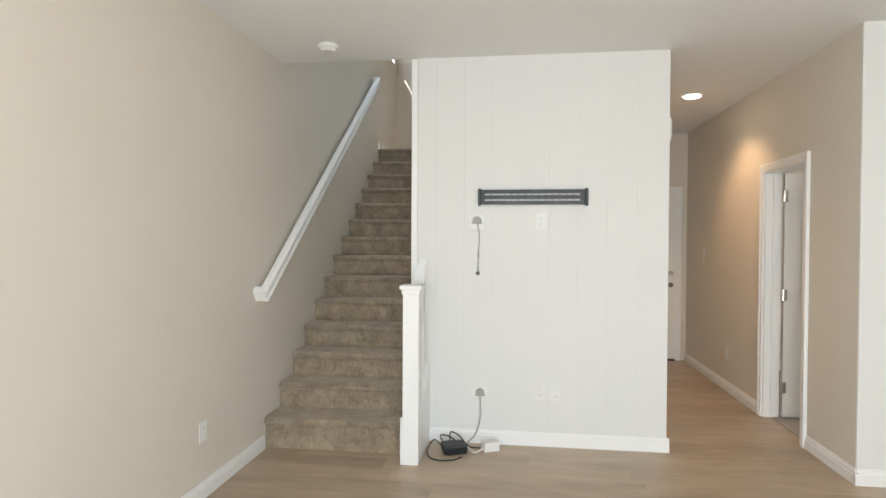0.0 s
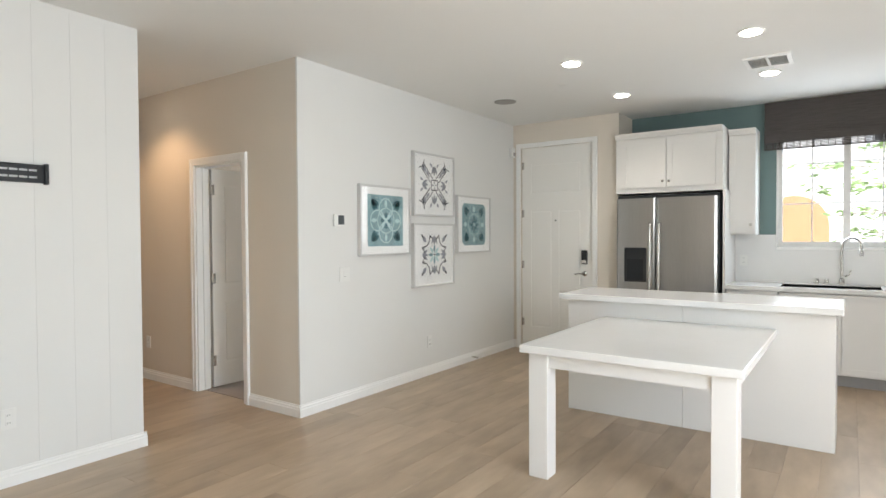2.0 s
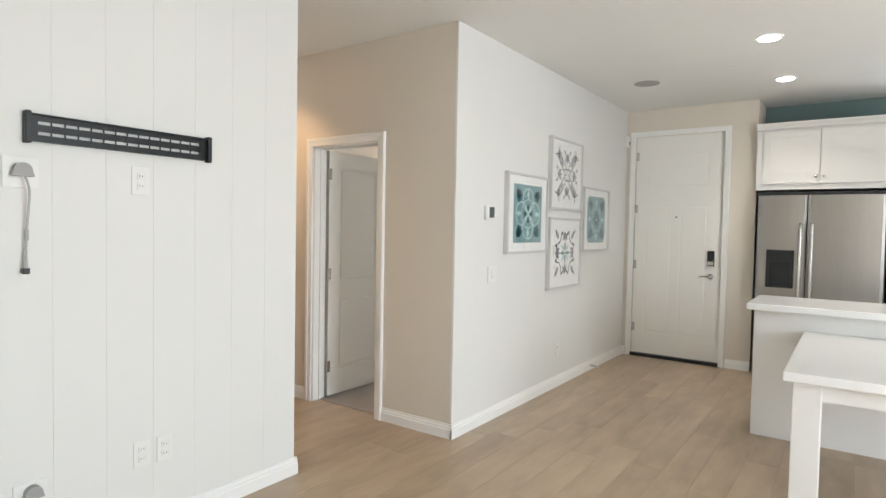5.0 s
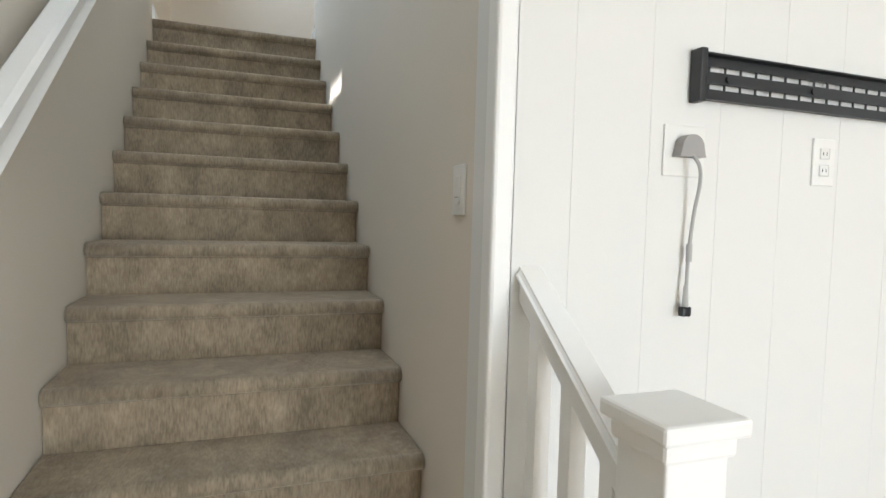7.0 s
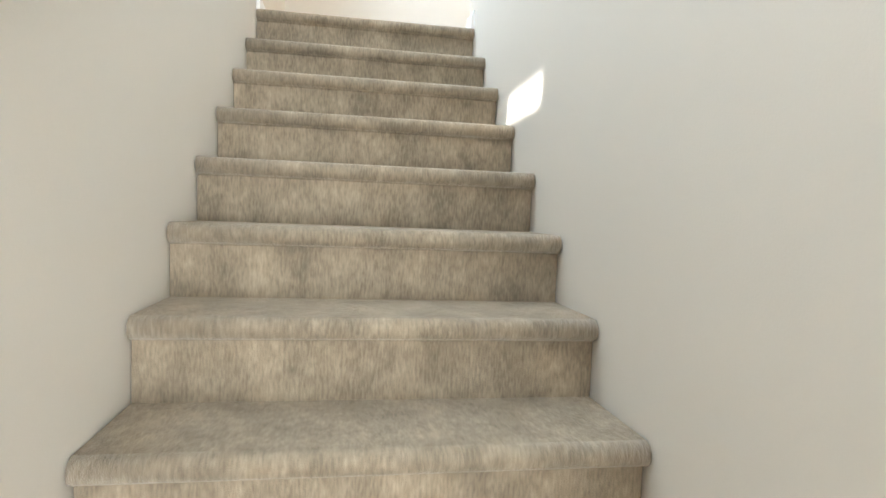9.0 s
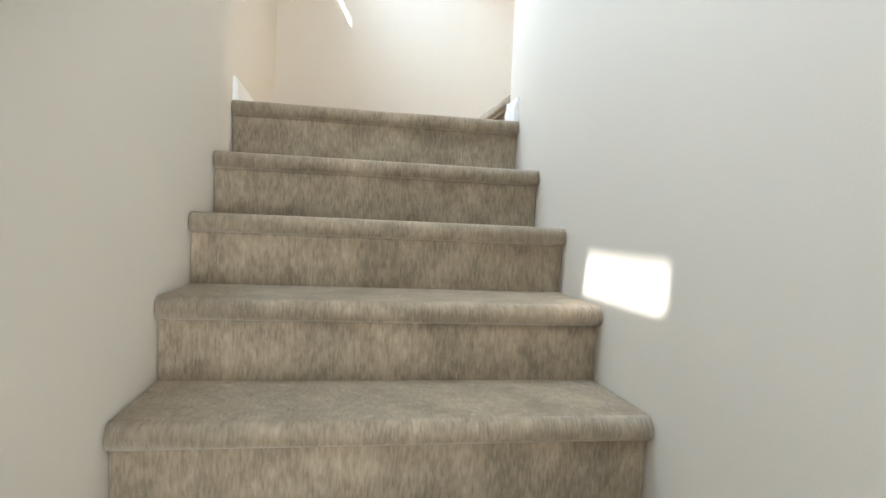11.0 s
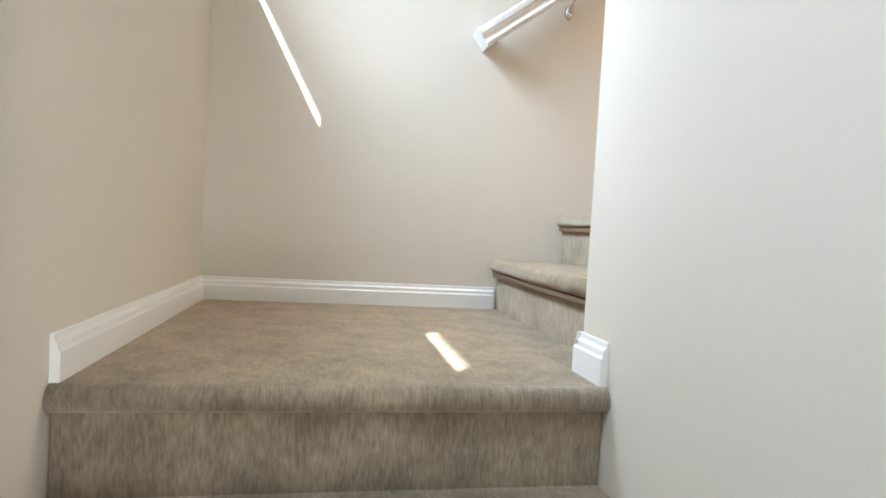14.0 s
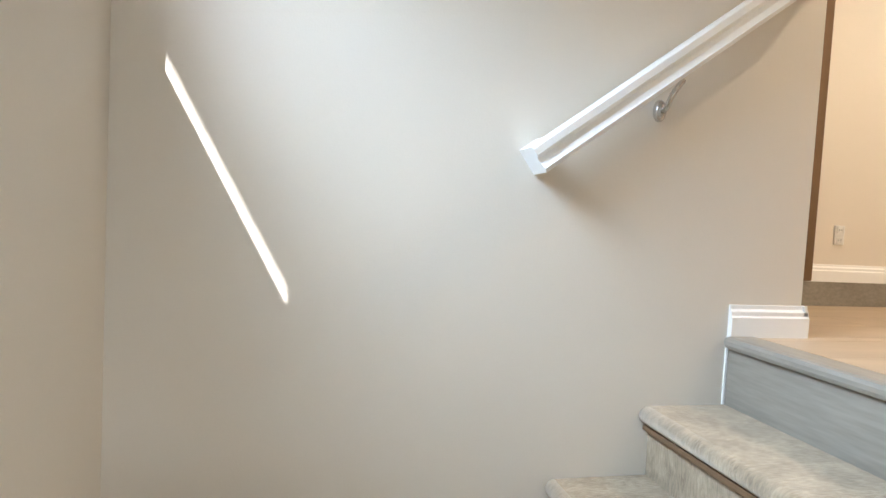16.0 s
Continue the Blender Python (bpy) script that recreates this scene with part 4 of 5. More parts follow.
part("backing", boxes(((4.06, .77, HC - .002), (4.34, 1.05, HC - .001))), GREYPL, av)
bm = boxes(((4.04, .75, HC - .014), (4.07, 1.07, HC)), ((4.33, .75, HC - .014), (4.36, 1.07, HC)), ((4.07, .75, HC - .014), (4.33, .78, HC)), ((4.07, 1.04, HC - .014), (4.33, 1.07, HC)), ((4.07, .90, HC - .013), (4.33, .92, HC)))
part("frame", bm, TRIM, av)
for i in range(9):
    x = 4.083 + i * .029
    part("slat", prism(bmesh.new(), [(x, HC - .012), (x + .018, HC - .003), (x + .019, HC - .004), (x + .001, HC - .013)], .781, 1.039, "y"), TRIM, av)


# ---------------------------------------------------------------- wall fittings
def plate(name, c, w, h, axis, side, label, kind="outlet"):
    """A wall plate at c on a wall; axis: the wall's normal; side: the way in which it faces."""
    p = thing(name, c, label, kind)

    def slab(u0, u1, v0, v1, d0, d1, bev=0.0):
        if axis == "x":
            return boxes(((c[0] + side * d0, c[1] + u0, c[2] + v0), (c[0] + side * d1, c[1] + u1, c[2] + v1)), bevel=bev)
        return boxes(((c[0] + u0, c[1] + side * d0, c[2] + v0), (c[0] + u1, c[1] + side * d1, c[2] + v1)), bevel=bev)
    part("cover", slab(-w / 2, w / 2, -h / 2, h / 2, 0, .006, .002), PLASTIC, p)
    if kind == "outlet":
        for dz in (-.021, .021):
            s = part("socket", slab(-.016, .016, dz - .014, dz + .014, .006, .0085, .003), PLASTIC, p)
            for du in (-.006, .006):
                part("slot", slab(du - .001, du + .001, dz - .004, dz + .005, .0085, .009), BLACK, s)
    if kind == "switch":
        n = max(1, round(w / .055) - 1 if w > .08 else 1)
        for i in range(n):
            u = (i - (n - 1) / 2) * .046
            part("rocker", slab(u - .016, u + .016, -.033, .033, .006, .010, .002), PLASTIC, p)
            part("rocker_line", slab(u - .012, u + .012, -.018, -.016, .010, .0105), GREYPL, p)
    return p


TV = YT
plate("media_plate", (-.29, TV, 1.565), .115, .115, "y", -1, "white wall plate with a grey cable hood", "wall plate")
plate("wall_outlet", (.15, TV, 1.565), .075, .118, "y", -1, "white double socket on the panelled wall")
plate("media_plate", (-.265, TV, .355), .115, .09, "y", -1, "white low wall plate with a cable hood", "wall plate")
plate("wall_outlet", (.155, TV, .378), .072, .115, "y", -1, "white low wall socket plate")
plate("wall_outlet", (.258, TV, .373), .072, .115, "y", -1, "white low double socket")
plate("wall_outlet", (XL, 3.07, .37), .072, .115, "x", 1, "white socket low on the greige wall")
plate("light_switch", (XS, 4.375, 1.465), .075, .118, "x", -1, "white rocker light switch by the stairs", "switch")
plate("light_switch", (2.47, YP, 1.06), .12, .118, "y", -1, "white double rocker switch on the picture wall", "switch")
plate("wall_outlet", (3.64, YP, .33), .072, .115, "y", -1, "white socket low on the picture wall")
plate("light_switch", (XH, 6.68, 1.30), .075, .16, "x", -1, "white hall switch and intercom", "switch")
plate("wall_outlet", (XH, 5.95, .36), .072, .115, "x", -1, "white socket low on the hall wall")
plate("wall_outlet", (XK - .012, -.62, 1.12), .072, .115, "x", -1, "white socket on the backsplash")
plate("wall_outlet", (XK - .012, 1.30, 1.10), .072, .115, "x", -1, "white socket on the backsplash")
plate("wall_outlet", (0.842, YF, 3.395), .05, .08, "y", -1, "white socket low on the upper hall wall")
th = thing("thermostat", (2.40, YP, 1.50), "white thermostat with dark screen", "thermostat")
part("case", boxes(((2.345, YP - .022, 1.452), (2.455, YP, 1.552)), bevel=0.006), PLASTIC, th)
part("screen", boxes(((2.385, YP - .0245, 1.468), (2.45, YP - .0215, 1.542))), GREYSLATE, th, "dark thermostat screen")
ms = thing("wall_sensor", (5.32, YP, 2.38), "small white sensor in the wall corner", "sensor")
part("case", boxes(((5.29, YP - .05, 2.32), (5.36, YP, 2.44)), bevel=0.01), PLASTIC, ms)
part("eye", boxes(((5.302, YP - .054, 2.34), (5.348, YP - .0495, 2.38)), bevel=0.002), GREYPL, ms)
ch = thing("door_chime", (XT, 4.42, 2.22), "white chime box on the hall wall", "chime")
part("case", boxes(((XT, 4.32, 2.14), (XT + .055, 4.52, 2.30)), bevel=0.016), PLASTIC, ch)
ds = thing("door_stop", (4.40, YP - .016, .05), "spring door stop on the baseboard", "door stop")
part("spring", cyl(bmesh.new(), (4.40, YP - .05, .05), .007, .07, "y", 12), CHROME, ds)
part("rubber_tip", cyl(bmesh.new(), (4.40, YP - .092, .05), .011, .016, "y", 12), PLASTIC, ds)

# television bracket
bx0, bx1, bz0, bz1 = -.283, .470, 1.680, 1.787
tvb = thing("television_bracket", (.09, TV, 1.73), "empty black steel television wall bracket with slotted rails", "bracket")
bm = bmesh.new()
y0, y1 = TV - .014, TV - .011
for z0, z1 in ((bz0 + .006, bz0 + .028), (bz0 + .040, bz0 + .067), (bz0 + .079, bz1 - .006)):
    box(bm, (bx0 + .02, y0, z0), (bx1 - .02, y1, z1))
SLOT = [(-.20 + i * .047) for i in range(14)]
edges = [bx0 + .02] + [v for s in SLOT for v in (bx0 + .247 + s, bx0 + .247 + s + .042)] + [bx1 - .02]
for a, b in zip(edges[::2], edges[1::2]):
    for z0, z1 in ((bz0 + .028, bz0 + .040), (bz0 + .067, bz0 + .079)):
        box(bm, (a, y0, z0), (b, y1, z1))
part("slotted_plate", bm, BLACK, tvb)
part("top_flange", boxes(((bx0 + .018, TV - .034, bz1 - .007), (bx1 - .018, TV - .0085, bz1 - .003))), BLACK, tvb)
part("bottom_flange", boxes(((bx0 + .018, TV - .026, bz0 + .002), (bx1 - .018, TV - .0085, bz0 + .006))), BLACK, tvb)
for xx in (bx0, bx1 - .02):
    part("end_cap", boxes(((xx, TV - .036, bz0 - .006), (xx + .02, TV - .0005, bz1 + .006)), bevel=0.004), BLACK, tvb)
for xx in (bx0 + .10, bx0 + .37, bx0 + .65):
    part("bolt", cyl(bmesh.new(), (xx, TV - .016, bz0 + .0535), .008, .006, "y", 8), BLACK, tvb)


def hood(parent, x, z, s=1.0):
    arc = [(x + .03 * s * math.cos(a), z + .028 * s * math.sin(a)) for a in [math.pi * k / 12 for k in range(13)]]
    part("cable_hood", prism(bmesh.new(), [(x + .036 * s, z - .022 * s)] + arc + [(x - .036 * s, z - .022 * s)], TV - .034, TV - .006, "y"), GREYPL, parent, "grey cable hood")


cb = thing("hanging_cable", (-.285, TV - .02, 1.2), "short grey cable hanging from the wall plate", "cable")
hood(cb, -.29, 1.572)
bm = tube(bmesh.new(), curve_points([(-.29, TV - .025, 1.56), (-.283, TV - .045, 1.53), (-.274, TV - .04, 1.49), (-.274, TV - .026, 1.42), (-.279, TV - .022, 1.33), (-.281, TV - .022, 1.25)]), .0042)
part("cord", bm, CORDM, cb, smooth=True)
part("splice", cyl(bmesh.new(), (-.278, TV - .022, 1.335), .007, .04, "z", 12), CORDM, cb)
bm = cyl(bmesh.new(), (-.282, TV - .022, 1.235), .008, .05, "z", 12, .005)
part("plug_body", bm, CORDM, cb)
part("plug_tip", boxes(((-.294, TV - .031, 1.19), (-.270, TV - .013, 1.212)), bevel=0.003), BLACK, cb, "black plug tip")

lc = thing("low_cable", (-.26, TV - .02, .3), "grey cable running from the low wall plate to the floor", "cable")
hood(lc, -.262, .362, .95)
bm = tube(bmesh.new(), curve_points([(-.262, TV - .025, .36), (-.258, TV - .05, .30), (-.255, TV - .06, .20), (-.29, TV - .07, .08), (-.37, TV - .10, .012), (-.42, TV - .16, .008)]), .005)
part("cord", bm, CORDM, lc, smooth=True)
pb = thing("power_adapter", (-.43, 3.97, 0), "black power adapter box lying on the floor", "power adapter")
bm = bmesh.new()
box(bm, (-.50, 3.90, .002), (-.34, 4.03, .062), .012)
bmesh.ops.rotate(bm, cent=(-.42, 3.96, 0), matrix=Matrix.Rotation(radians(18), 3, "Z"), verts=bm.verts)
part("case", bm, BLACK, pb)
for pts in ([(-.50, 3.97, .03), (-.57, 4.04, .05), (-.60, 3.93, .008), (-.54, 3.80, .006), (-.42, 3.80, .006), (-.36, 3.86, .008)],
            [(-.46, 4.03, .04), (-.46, 4.10, .09), (-.40, 4.11, .06), (-.33, 4.06, .01), (-.25, 4.03, .012)],
            [(-.50, 4.0, .04), (-.53, 4.08, .07), (-.47, 4.12, .05), (-.40, 4.08, .02), (-.36, 4.0, .06)]):
    part("cord", tube(bmesh.new(), curve_points(pts), .0045), BLACK, pb, smooth=True)
ps = thing("power_strip", (-.2, 4.03, 0), "white plug block on the floor", "power strip")
bm = bmesh.new()
box(bm, (-.235, 3.985, .002), (-.125, 4.055, .068), .006)
bmesh.ops.rotate(bm, cent=(-.18, 4.02, 0), matrix=Matrix.Rotation(radians(25), 3, "Z"), verts=bm.verts)
part("case", bm, PLASTIC, ps)
part("cord", tube(bmesh.new(), curve_points([(-.23, 4.0, .02), (-.28, 3.95, .008), (-.31, 4.0, .006), (-.35, 4.08, .006)]), .005), PLASTIC, ps, smooth=True)


mt = thing("floor_pad", (1.06, 2.44, 0), "small slate grey rubber pad lying on the floor", "floor pad")
bm = bmesh.new()
box(bm, (.98, 2.30, .001), (1.15, 2.545, .022), .008)
part("pad", bm, GREYSLATE, mt)

# ---------------------------------------------------------------- framed prints
def flat(bm, outline, y):
    bm.faces.new([bm.verts.new((p[0], y, p[1])) for p in outline])


def petal(cx, cz, ang, r0, r1, w, n=7):
    """Outline of a leaf pointing along ang from r0 to r1."""
    side = []
    for k in range(n + 1):
        t = k / n
        side.append((r0 + (r1 - r0) * t, w * math.sin(math.pi * t) * (1 - .25 * t)))
    pts = side + [(r, -v) for r, v in side[-2:0:-1]]
    return [(cx + r * math.cos(ang) - v * math.sin(ang), cz + r * math.sin(ang) + v * math.cos(ang)) for r, v in pts]


def ring(bm, cx, cz, r, w, y, n=36, sx=1.0):
    a = [bm.verts.new((cx + sx * r * math.cos(2 * math.pi * k / n), y, cz + r * math.sin(2 * math.pi * k / n))) for k in range(n)]
    b = [bm.verts.new((cx + sx * (r - w) * math.cos(2 * math.pi * k / n), y, cz + (r - w) * math.sin(2 * math.pi * k / n))) for k in range(n)]
    for k in range(n):
        bm.faces.new((a[k], a[(k + 1) % n], b[(k + 1) % n], b[k]))


def line(bm, p, q, w, y):
    d = Vector((q[0] - p[0], q[1] - p[1])).normalized() * w / 2
    flat(bm, [(p[0] - d.y, p[1] + d.x), (p[0] + d.y, p[1] - d.x), (q[0] + d.y, q[1] - d.x), (q[0] - d.y, q[1] + d.x)], y)


def framed_print(cx, cz, style, label, w=.685, h=.615):
    p = thing("framed_print", (cx, YP, cz), label, "framed picture", "framed prints on the white wall")
    x0, x1, z0, z1, d, b = cx - w / 2, cx + w / 2, cz - h / 2, cz + h / 2, .038, .018
    for a, c in (((x0, YP - d, z0), (x0 + b, YP, z1)), ((x1 - b, YP - d, z0), (x1, YP, z1)), ((x0 + b, YP - d, z0), (x1 - b, YP, z0 + b)), ((x0 + b, YP - d, z1 - b), (x1 - b, YP, z1))):
        part("frame_side", boxes((a, c), bevel=0.002), FRAMEP, p)
    part("mat_board", boxes(((x0 + b, YP - .024, z0 + b), (x1 - b, YP - .002, z1 - b))), PAPER, p)
    gl = part("glass", boxes(((x0 + b, YP - .0315, z0 + b), (x1 - b, YP - .030, z1 - b))), GLASS, p)
    gl.visible_shadow = False
    s = .225
    ux = 1.06
    y = YP - .0245
    layers = {}

    def lay(mat):
        layers.setdefault(mat.name, (mat, bmesh.new()))
        return layers[mat.name][1]
    A = [math.pi / 2 * k for k in range(4)]
    if style in "ab":
        c = .04 if style == "b" else .008
        o = [(cx + ux * px, cz + pz) for px, pz in ((-s + c, -s), (s - c, -s), (s, -s + c), (s, s - c), (s - c, s), (-s + c, s), (-s, s - c), (-s, -s + c))]
        flat(lay(ARTTEAL), o, y)
        for a in A:
            q = a + math.pi / 4
            for da in (-.34, 0, .34):
                flat(lay(ARTDEEP), petal(cx + ux * .20 * math.cos(q) * 1.28, cz + .20 * math.sin(q) * 1.28, q + math.pi + da, .0, .115, .026), y - .0008)
            if style == "a":
                ring(lay(ARTPALE), cx + ux * .105 * math.cos(a), cz + .105 * math.sin(a), .095, .010, y - .0012)
                flat(lay(ARTDEEP), petal(cx, cz, a, .018, .082, .017), y - .0016)
                for da in (-.45, .45):
                    flat(lay(ARTDEEP), petal(cx + .045 * math.cos(a), cz + .045 * math.sin(a), a + da * 2, .0, .035, .009), y - .002)
                flat(lay(ARTPALE), petal(cx, cz, q, .02, .085, .012), y - .0016)
                flat(lay(ARTPALE), petal(cx + ux * .14 * math.cos(a), cz + .14 * math.sin(a), a, -.03, .05, .022), y - .0008)
            else:
                flat(lay(ARTDEEP), petal(cx, cz, a, .012, .098, .018), y - .0016)
                flat(lay(ARTDEEP), petal(cx, cz, q, .012, .085, .015), y - .002)
                flat(lay(ARTPALE), petal(cx + ux * .15 * math.cos(a), cz + .15 * math.sin(a), a, -.02, .05, .03), y - .0008)
        ring(lay(ARTPALE), cx, cz, .115 if style == "a" else .125, .008, y - .0014, 8 if style == "b" else 36)
        ring(lay(ARTPALE), cx, cz, .014, .0138, y - .0024, 16)
    else:
        for a in A:
            q = a + math.pi / 4
            ex, ez = ux * math.cos(a), math.sin(a)
            for da in (-.5, 0, .5):
                flat(lay(ARTGREY), petal(cx + ex * .19, cz + ez * .19, a + math.pi + da, .0, .10, .018), y)
            flat(lay(ARTGREY), petal(cx + ux * .26 * math.cos(q), cz + .26 * math.sin(q), q + math.pi, .0, .09, .026), y)
            if style == "c":
                n = Vector((-math.sin(q), math.cos(q))) * .028
                for sgn in (-1, 1):
                    line(lay(ARTINK), (cx + ux * .065 * math.cos(q) + sgn * n.x, cz + .065 * math.sin(q) + sgn * n.y), (cx + ux * .25 * math.cos(q) + sgn * n.x, cz + .25 * math.sin(q) + sgn * n.y), .010, y - .0012)
                line(lay(ARTINK), (cx + ux * .235 * math.cos(q) - n.x, cz + .235 * math.sin(q) - n.y), (cx + ux * .235 * math.cos(q) + n.x, cz + .235 * math.sin(q) + n.y), .010, y - .0016)
                flat(lay(ARTINK), petal(cx + ux * .27 * math.cos(q), cz + .27 * math.sin(q), q + math.pi, .0, .045, .012), y - .002)
                line(lay(ARTINK), (cx + ux * .07 * math.cos(q), cz + .07 * math.sin(q)), (cx + ux * .07 * math.cos(q + math.pi / 2), cz + .07 * math.sin(q + math.pi / 2)), .010, y - .0024)
                flat(lay(ARTGREY), petal(cx, cz, a, .01, .045, .009), y - .0008)
                for da in (-.3, .3):
                    flat(lay(ARTGREY), petal(cx + ux * .10 * math.cos(q), cz + .10 * math.sin(q), q + da * .4, .0, .10, .010), y - .0004)
                    flat(lay(ARTGREY), petal(cx + ux * .23 * math.cos(a + da), cz + .23 * math.sin(a + da), a + math.pi + da * 2, .0, .06, .014), y - .0006)
                for da in (-.2, .2):
                    line(lay(ARTINK), (cx + ux * .25 * math.cos(q), cz + .25 * math.sin(q)), (cx + ux * .285 * math.cos(q + da), cz + .285 * math.sin(q + da)), .010, y - .0028)
            else:
                for m in (q - math.pi / 4 + .35, q + math.pi / 4 - .35):
                    flat(lay(ARTINK), petal(cx, cz, m, .165, .22, .005), y - .0012)
                pts = [(.155, q - .62), (.205, q - .42), (.15, q - .2), (.15, q + .2), (.205, q + .42), (.155, q + .62)]
                for (r0, t0), (r1, t1) in zip(pts, pts[1:]):
                    line(lay(ARTINK), (cx + ux * r0 * math.cos(t0), cz + r0 * math.sin(t0)), (cx + ux * r1 * math.cos(t1), cz + r1 * math.sin(t1)), .011, y - .0016)
                flat(lay(ARTINK), petal(cx + ux * .285 * math.cos(q), cz + .285 * math.sin(q), q + math.pi, .0, .05, .014), y - .002)
                flat(lay(ARTTEAL), petal(cx, cz, a, .015, .10, .020), y - .0008)
                flat(lay(ARTPALE), petal(cx, cz, q, .015, .105, .017), y - .0004)
        if style == "d":
            ring(lay(ARTINK), cx, cz, .011, .0108, y - .0024, 16)
    for mat, bm in layers.values():
        bmesh.ops.recalc_face_normals(bm, faces=bm.faces)
        part("printed_ornament", bm, mat, p)
    return p


framed_print(2.968, 1.510, "a", "white framed print of a teal tile with interlaced circles")
framed_print(3.703, 1.873, "c", "white framed print of a grey tile with crossed bands")
framed_print(3.698, 1.188, "d", "white framed print of a star-edged tile with a flower")
framed_print(4.44, 1.496, "b", "white framed print of a teal tile with an eight-petal flower")

# ---------------------------------------------------------------- upper hall
structure("step_riser_upper", boxes(((0.057, YF - .022, ZU - .02), (4.0, YF - .001, ZU + .10))), GREYPLANK, "grey wood-look plank along the upper wall", "trim")
# flat panel for a bluish-lit recess wall; brown edges are its corner's shade
ud = thing("upper_hall_recess", (.4, YF - .03, ZU + .10), "dim recess wall in bluish light, with brown shaded edges", "door")
part("leaf", boxes(((.06, YF - .018, ZU + .102), (.655, YF - .003, ZU + 2.12)), bevel=0.003), SLATE, ud)
part("recess_strip", boxes(((.585, YF - .024, ZU + .18), (.60, YF - .0185, ZU + 2.05)), bevel=0.002), SLATE, ud)
part("bottom_moulding", boxes(((.06, YF - .024, ZU + .108), (.65, YF - .0185, ZU + .128)), bevel=0.003), TRIM, ud, "thin white strip along the bottom")
part("corner_shade_post", boxes(((.656, YF - .03, ZU + .102), (.70, YF - .002, ZU + 2.2)), bevel=0.004), BROWN, ud, "brown post for the shade at the wall corner")
part("shade_head", boxes(((.06, YF - .03, ZU + 2.122), (.655, YF - .002, ZU + 2.2))), BROWN, ud)

# ---------------------------------------------------------------- outside
structure("ground", boxes(((-400, -400, -.6), (400, 400, -.15))), SOIL, "pale paved ground outside", "ground")
nb = thing("neighbour_house", (14, 2, -.15), "white stucco house with terracotta arched door", "house")
HX = 13.0
part("wall", boxes(((HX, -9, -.15), (HX + 6, 11, 6.5))), STUCCO, nb)
part("roof", prism(bmesh.new(), [(HX - .6, 6.5), (HX + 6.6, 6.5), (HX + 3, 8.6)], -9.5, 11.5, "y"), ROOF, nb)
arc = [(1.35 + .62 * math.cos(a), 1.55 + .62 * math.sin(a)) for a in [math.pi * k / 14 for k in range(15)]]
for off in (0.0, -3.4):
    part("arched_door", prism(bmesh.new(), [(p[0] + off, p[1]) for p in arc] + [(.73 + off, -.15), (1.97 + off, -.15)], HX - .05, HX - .002, "x"), ORANGE, nb, "terracotta arched door")
for yy in (-1.0, 3.4):
    wv = part("window", boxes(((HX - .04, yy, 3.1), (HX - .002, yy + 1.1, 4.5)), bevel=0.01), TRIM, nb)
    part("window_glass", boxes(((HX - .045, yy + .08, 3.18), (HX - .041, yy + 1.02, 4.42))), DARKGLASS, wv)

rng = random.Random(4)
TX, TY = 9.6, -.25
tr = thing("street_tree", (TX, TY, -.15), "slender young tree with layered pale green leaves", "tree")
bm = tube(bmesh.new(), [(TX, TY, -.15), (TX + .02, TY + .02, 1.2), (TX - .02, TY - .02, 2.6), (TX, TY, 3.8)], .026, 8)
tips = []
for i in range(26):
    z = .9 + i * .105 + rng.uniform(-.05, .05)
    a = rng.uniform(0, 6.28)
    L = rng.uniform(.6, 1.25)
    p0, p1 = Vector((TX, TY, z)), Vector((TX + L * math.cos(a), TY + L * math.sin(a), z + rng.uniform(.0, .3)))
    tube(bm, [p0, (p0 + p1) / 2 + Vector((0, 0, .05)), p1], .008, 5)
    tips += [p0.lerp(p1, t) for t in (.35, .55, .75, .9, 1.0)]
part("trunk", bm, BARK, tr)
bm = bmesh.new()
for p in tips:
    for _ in range(rng.choice((4, 9, 15))):
        c = p + Vector((rng.gauss(0, .11), rng.gauss(0, .11), rng.gauss(0, .035)))
        a = rng.uniform(0, 6.28)
        u = Vector((math.cos(a), math.sin(a), rng.uniform(-.5, .2))).normalized()
        v = u.cross(Vector((rng.gauss(0, .5), rng.gauss(0, .5), 1))).normalized()
        s = rng.uniform(.04, .075)
        bm.faces.new([bm.verts.new(c + q) for q in (u * s, u * s * .3 + v * s * .45, -u * s * .6 + v * s * .35, -u * s, -u * s * .6 - v * s * .35, u * s * .3 - v * s * .45)])
part("crown", bm, LEAF, tr, kind="stuff")

# ---------------------------------------------------------------- floor planks and wall panels
bm_me = {}


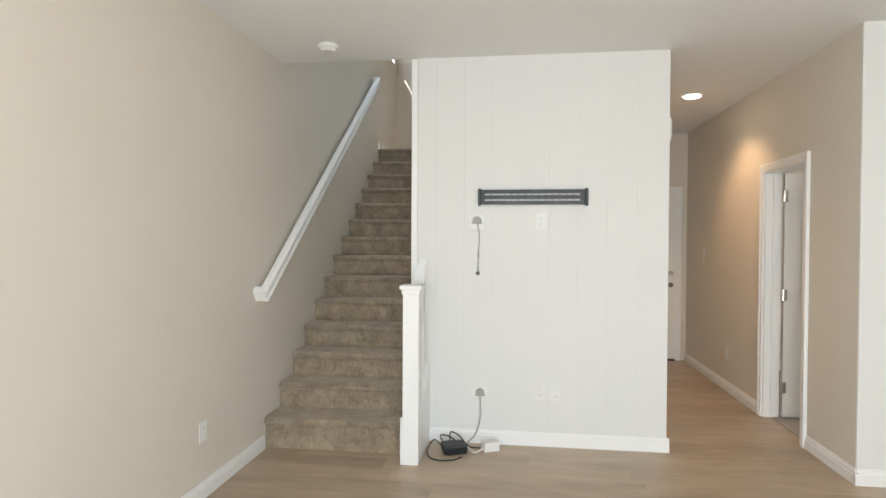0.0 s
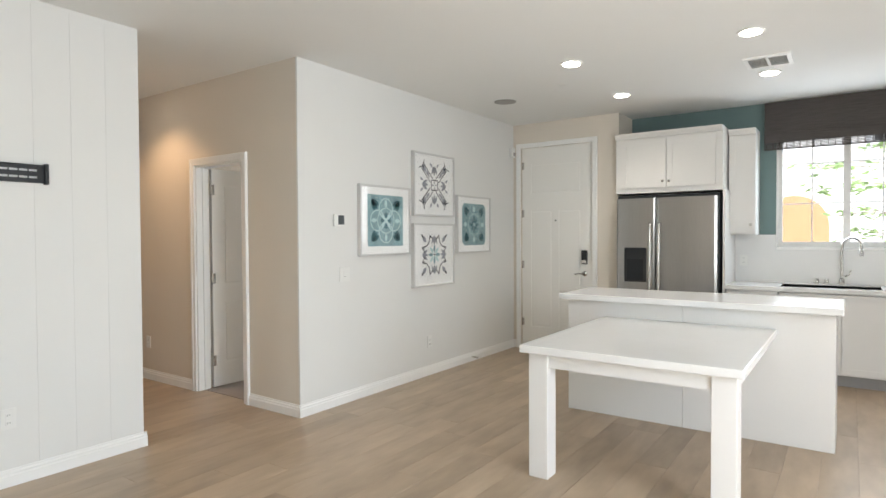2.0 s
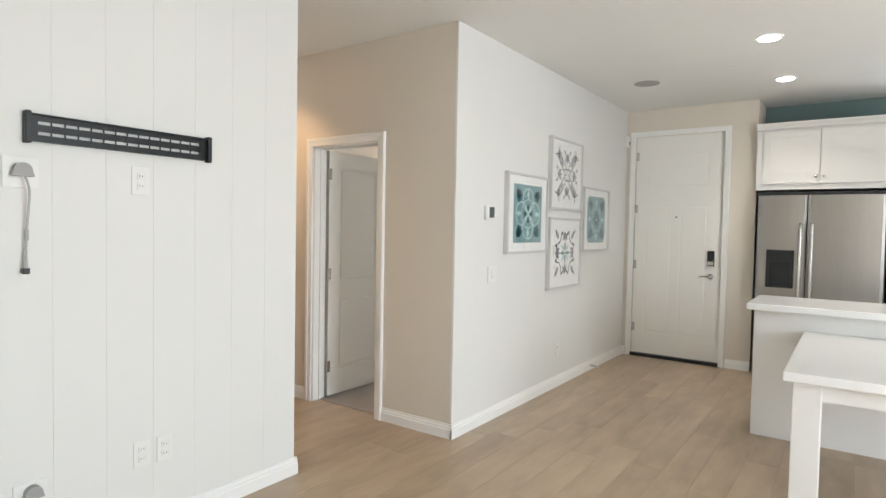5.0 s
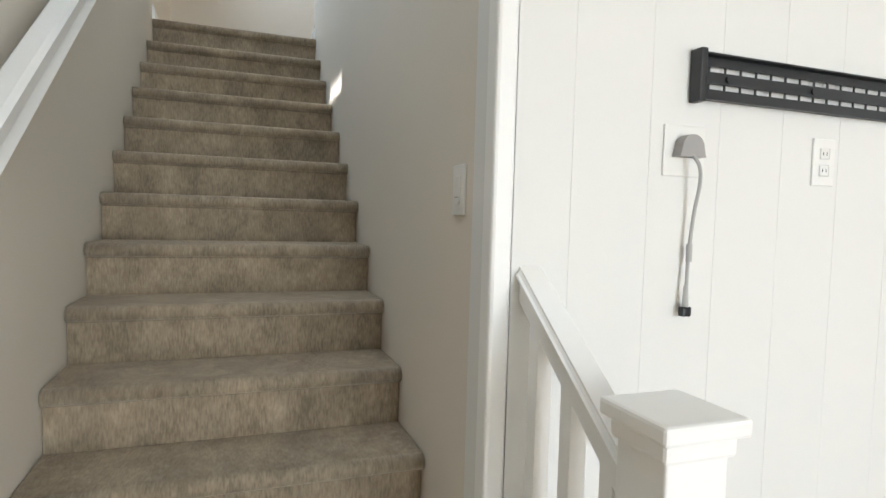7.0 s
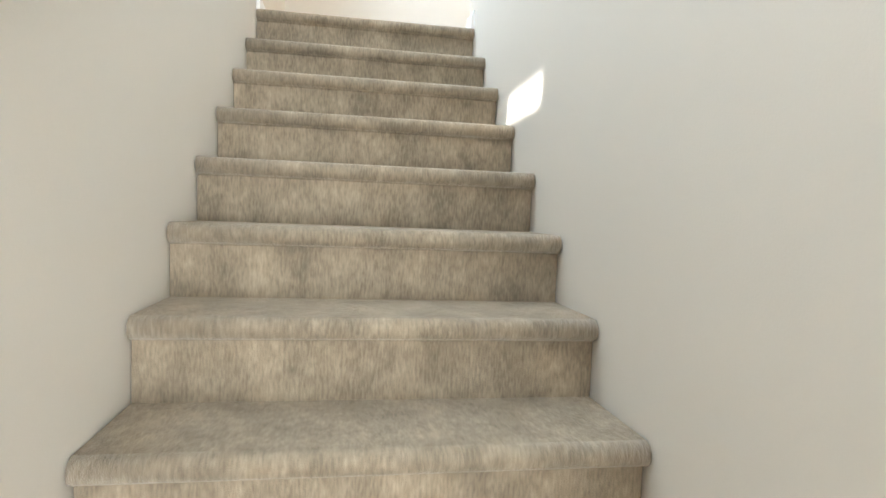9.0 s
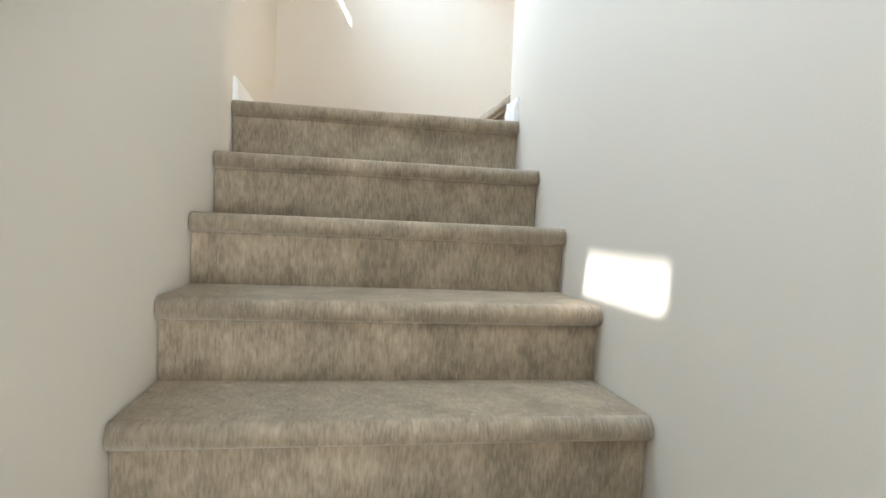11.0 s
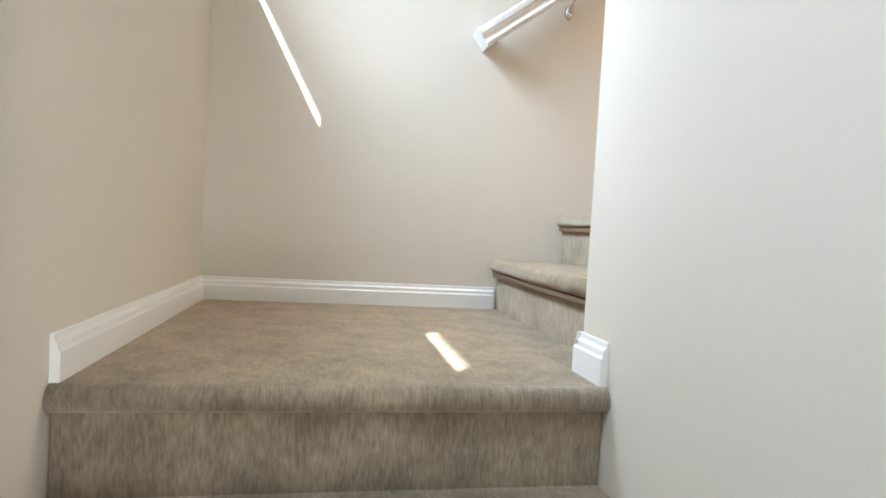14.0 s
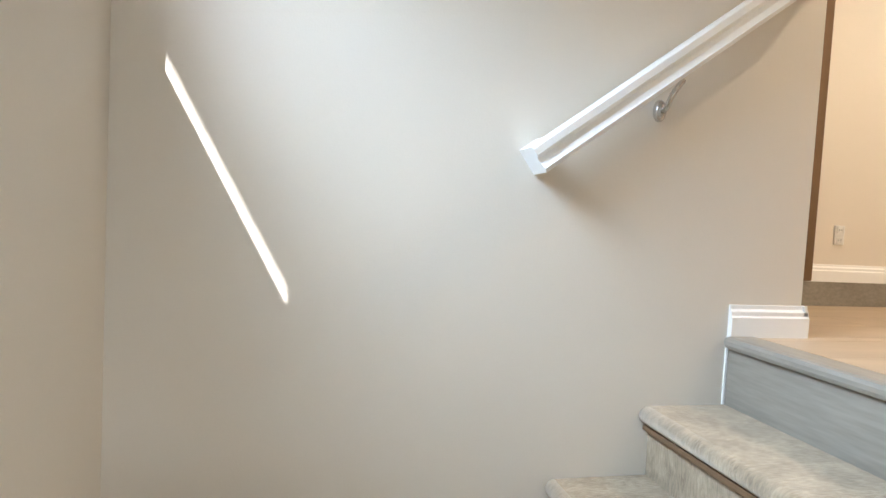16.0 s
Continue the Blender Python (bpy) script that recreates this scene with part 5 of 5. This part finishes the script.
def shared_piece(key, size, mat, bevel):
    if key not in bm_me:
        bm = bmesh.new()
        box(bm, (0, 0, -.007), (size[0], size[1], 0))
        top = [e for e in bm.edges if all(abs(v.co.z) < 1e-6 for v in e.verts)]
        bmesh.ops.bevel(bm, geom=top, offset=bevel, segments=1, affect="EDGES")
        bm_me[key] = mesh_of("plank", bm, mat)
    return bm_me[key]


floor = structure("floor", boxes(((XL - .05, YS - .05, -.0082), (XL - .02, YS - .02, -.0078))), SUBFLOOR, "light oak wood-look plank floor", "floor")
PW, PL = .183, 1.52


def lay_planks(parent, x0, x1, y0, y1, z, mat, tag, seed):
    r = random.Random(seed)
    y = y0
    while y < y1 - .01:
        w = min(PW, y1 - y)
        x = x0 - r.uniform(0, PL * .85)
        while x < x1 - .005:
            a, b = max(x, x0), min(x + PL, x1)
            if b - a > .01:
                ob = new("plank", shared_piece((tag, round(b - a, 3), round(w, 3)), (b - a - .0006, w - .0006), mat, .0008))
                ob.location, ob.parent = (a, y, z), parent
            x += PL
        y += w


lay_planks(floor, XL, XK, YS, YP + .001, 0, PLANK, "a", 1)
lay_planks(floor, XL, XH + .06, YP + .001, YT + .01, 0, PLANK, "a", 2)
lay_planks(floor, XT, XH + .06, YT + .01, YH, 0, PLANK, "a", 3)
fu = bpy.data.objects["floor_upper"]
lay_planks(fu, -.10, 4.0, YW + .003, YB - .001, ZU, PLANK, "u", 5)
lay_planks(fu, .04, 4.0, YB - .001, YF, ZU, PLANK, "u", 6)

SEAM = [XS + .036, -.58, -.383, -.186, .011, .208, .405, .602, .799, XT]
for a, b in zip(SEAM, SEAM[1:]):
    bm = bmesh.new()
    box(bm, (a + .0002, YT, .0), (b - .0002, YT + .009, HC))
    edge = [e for e in bm.edges if all(abs(v.co.y - YT) < 1e-6 for v in e.verts) and abs(e.verts[0].co.z - e.verts[1].co.z) > 1]
    bmesh.ops.bevel(bm, geom=edge, offset=.0005, segments=1, affect="EDGES")
    part("panel", bm, WHITE, tvwall)
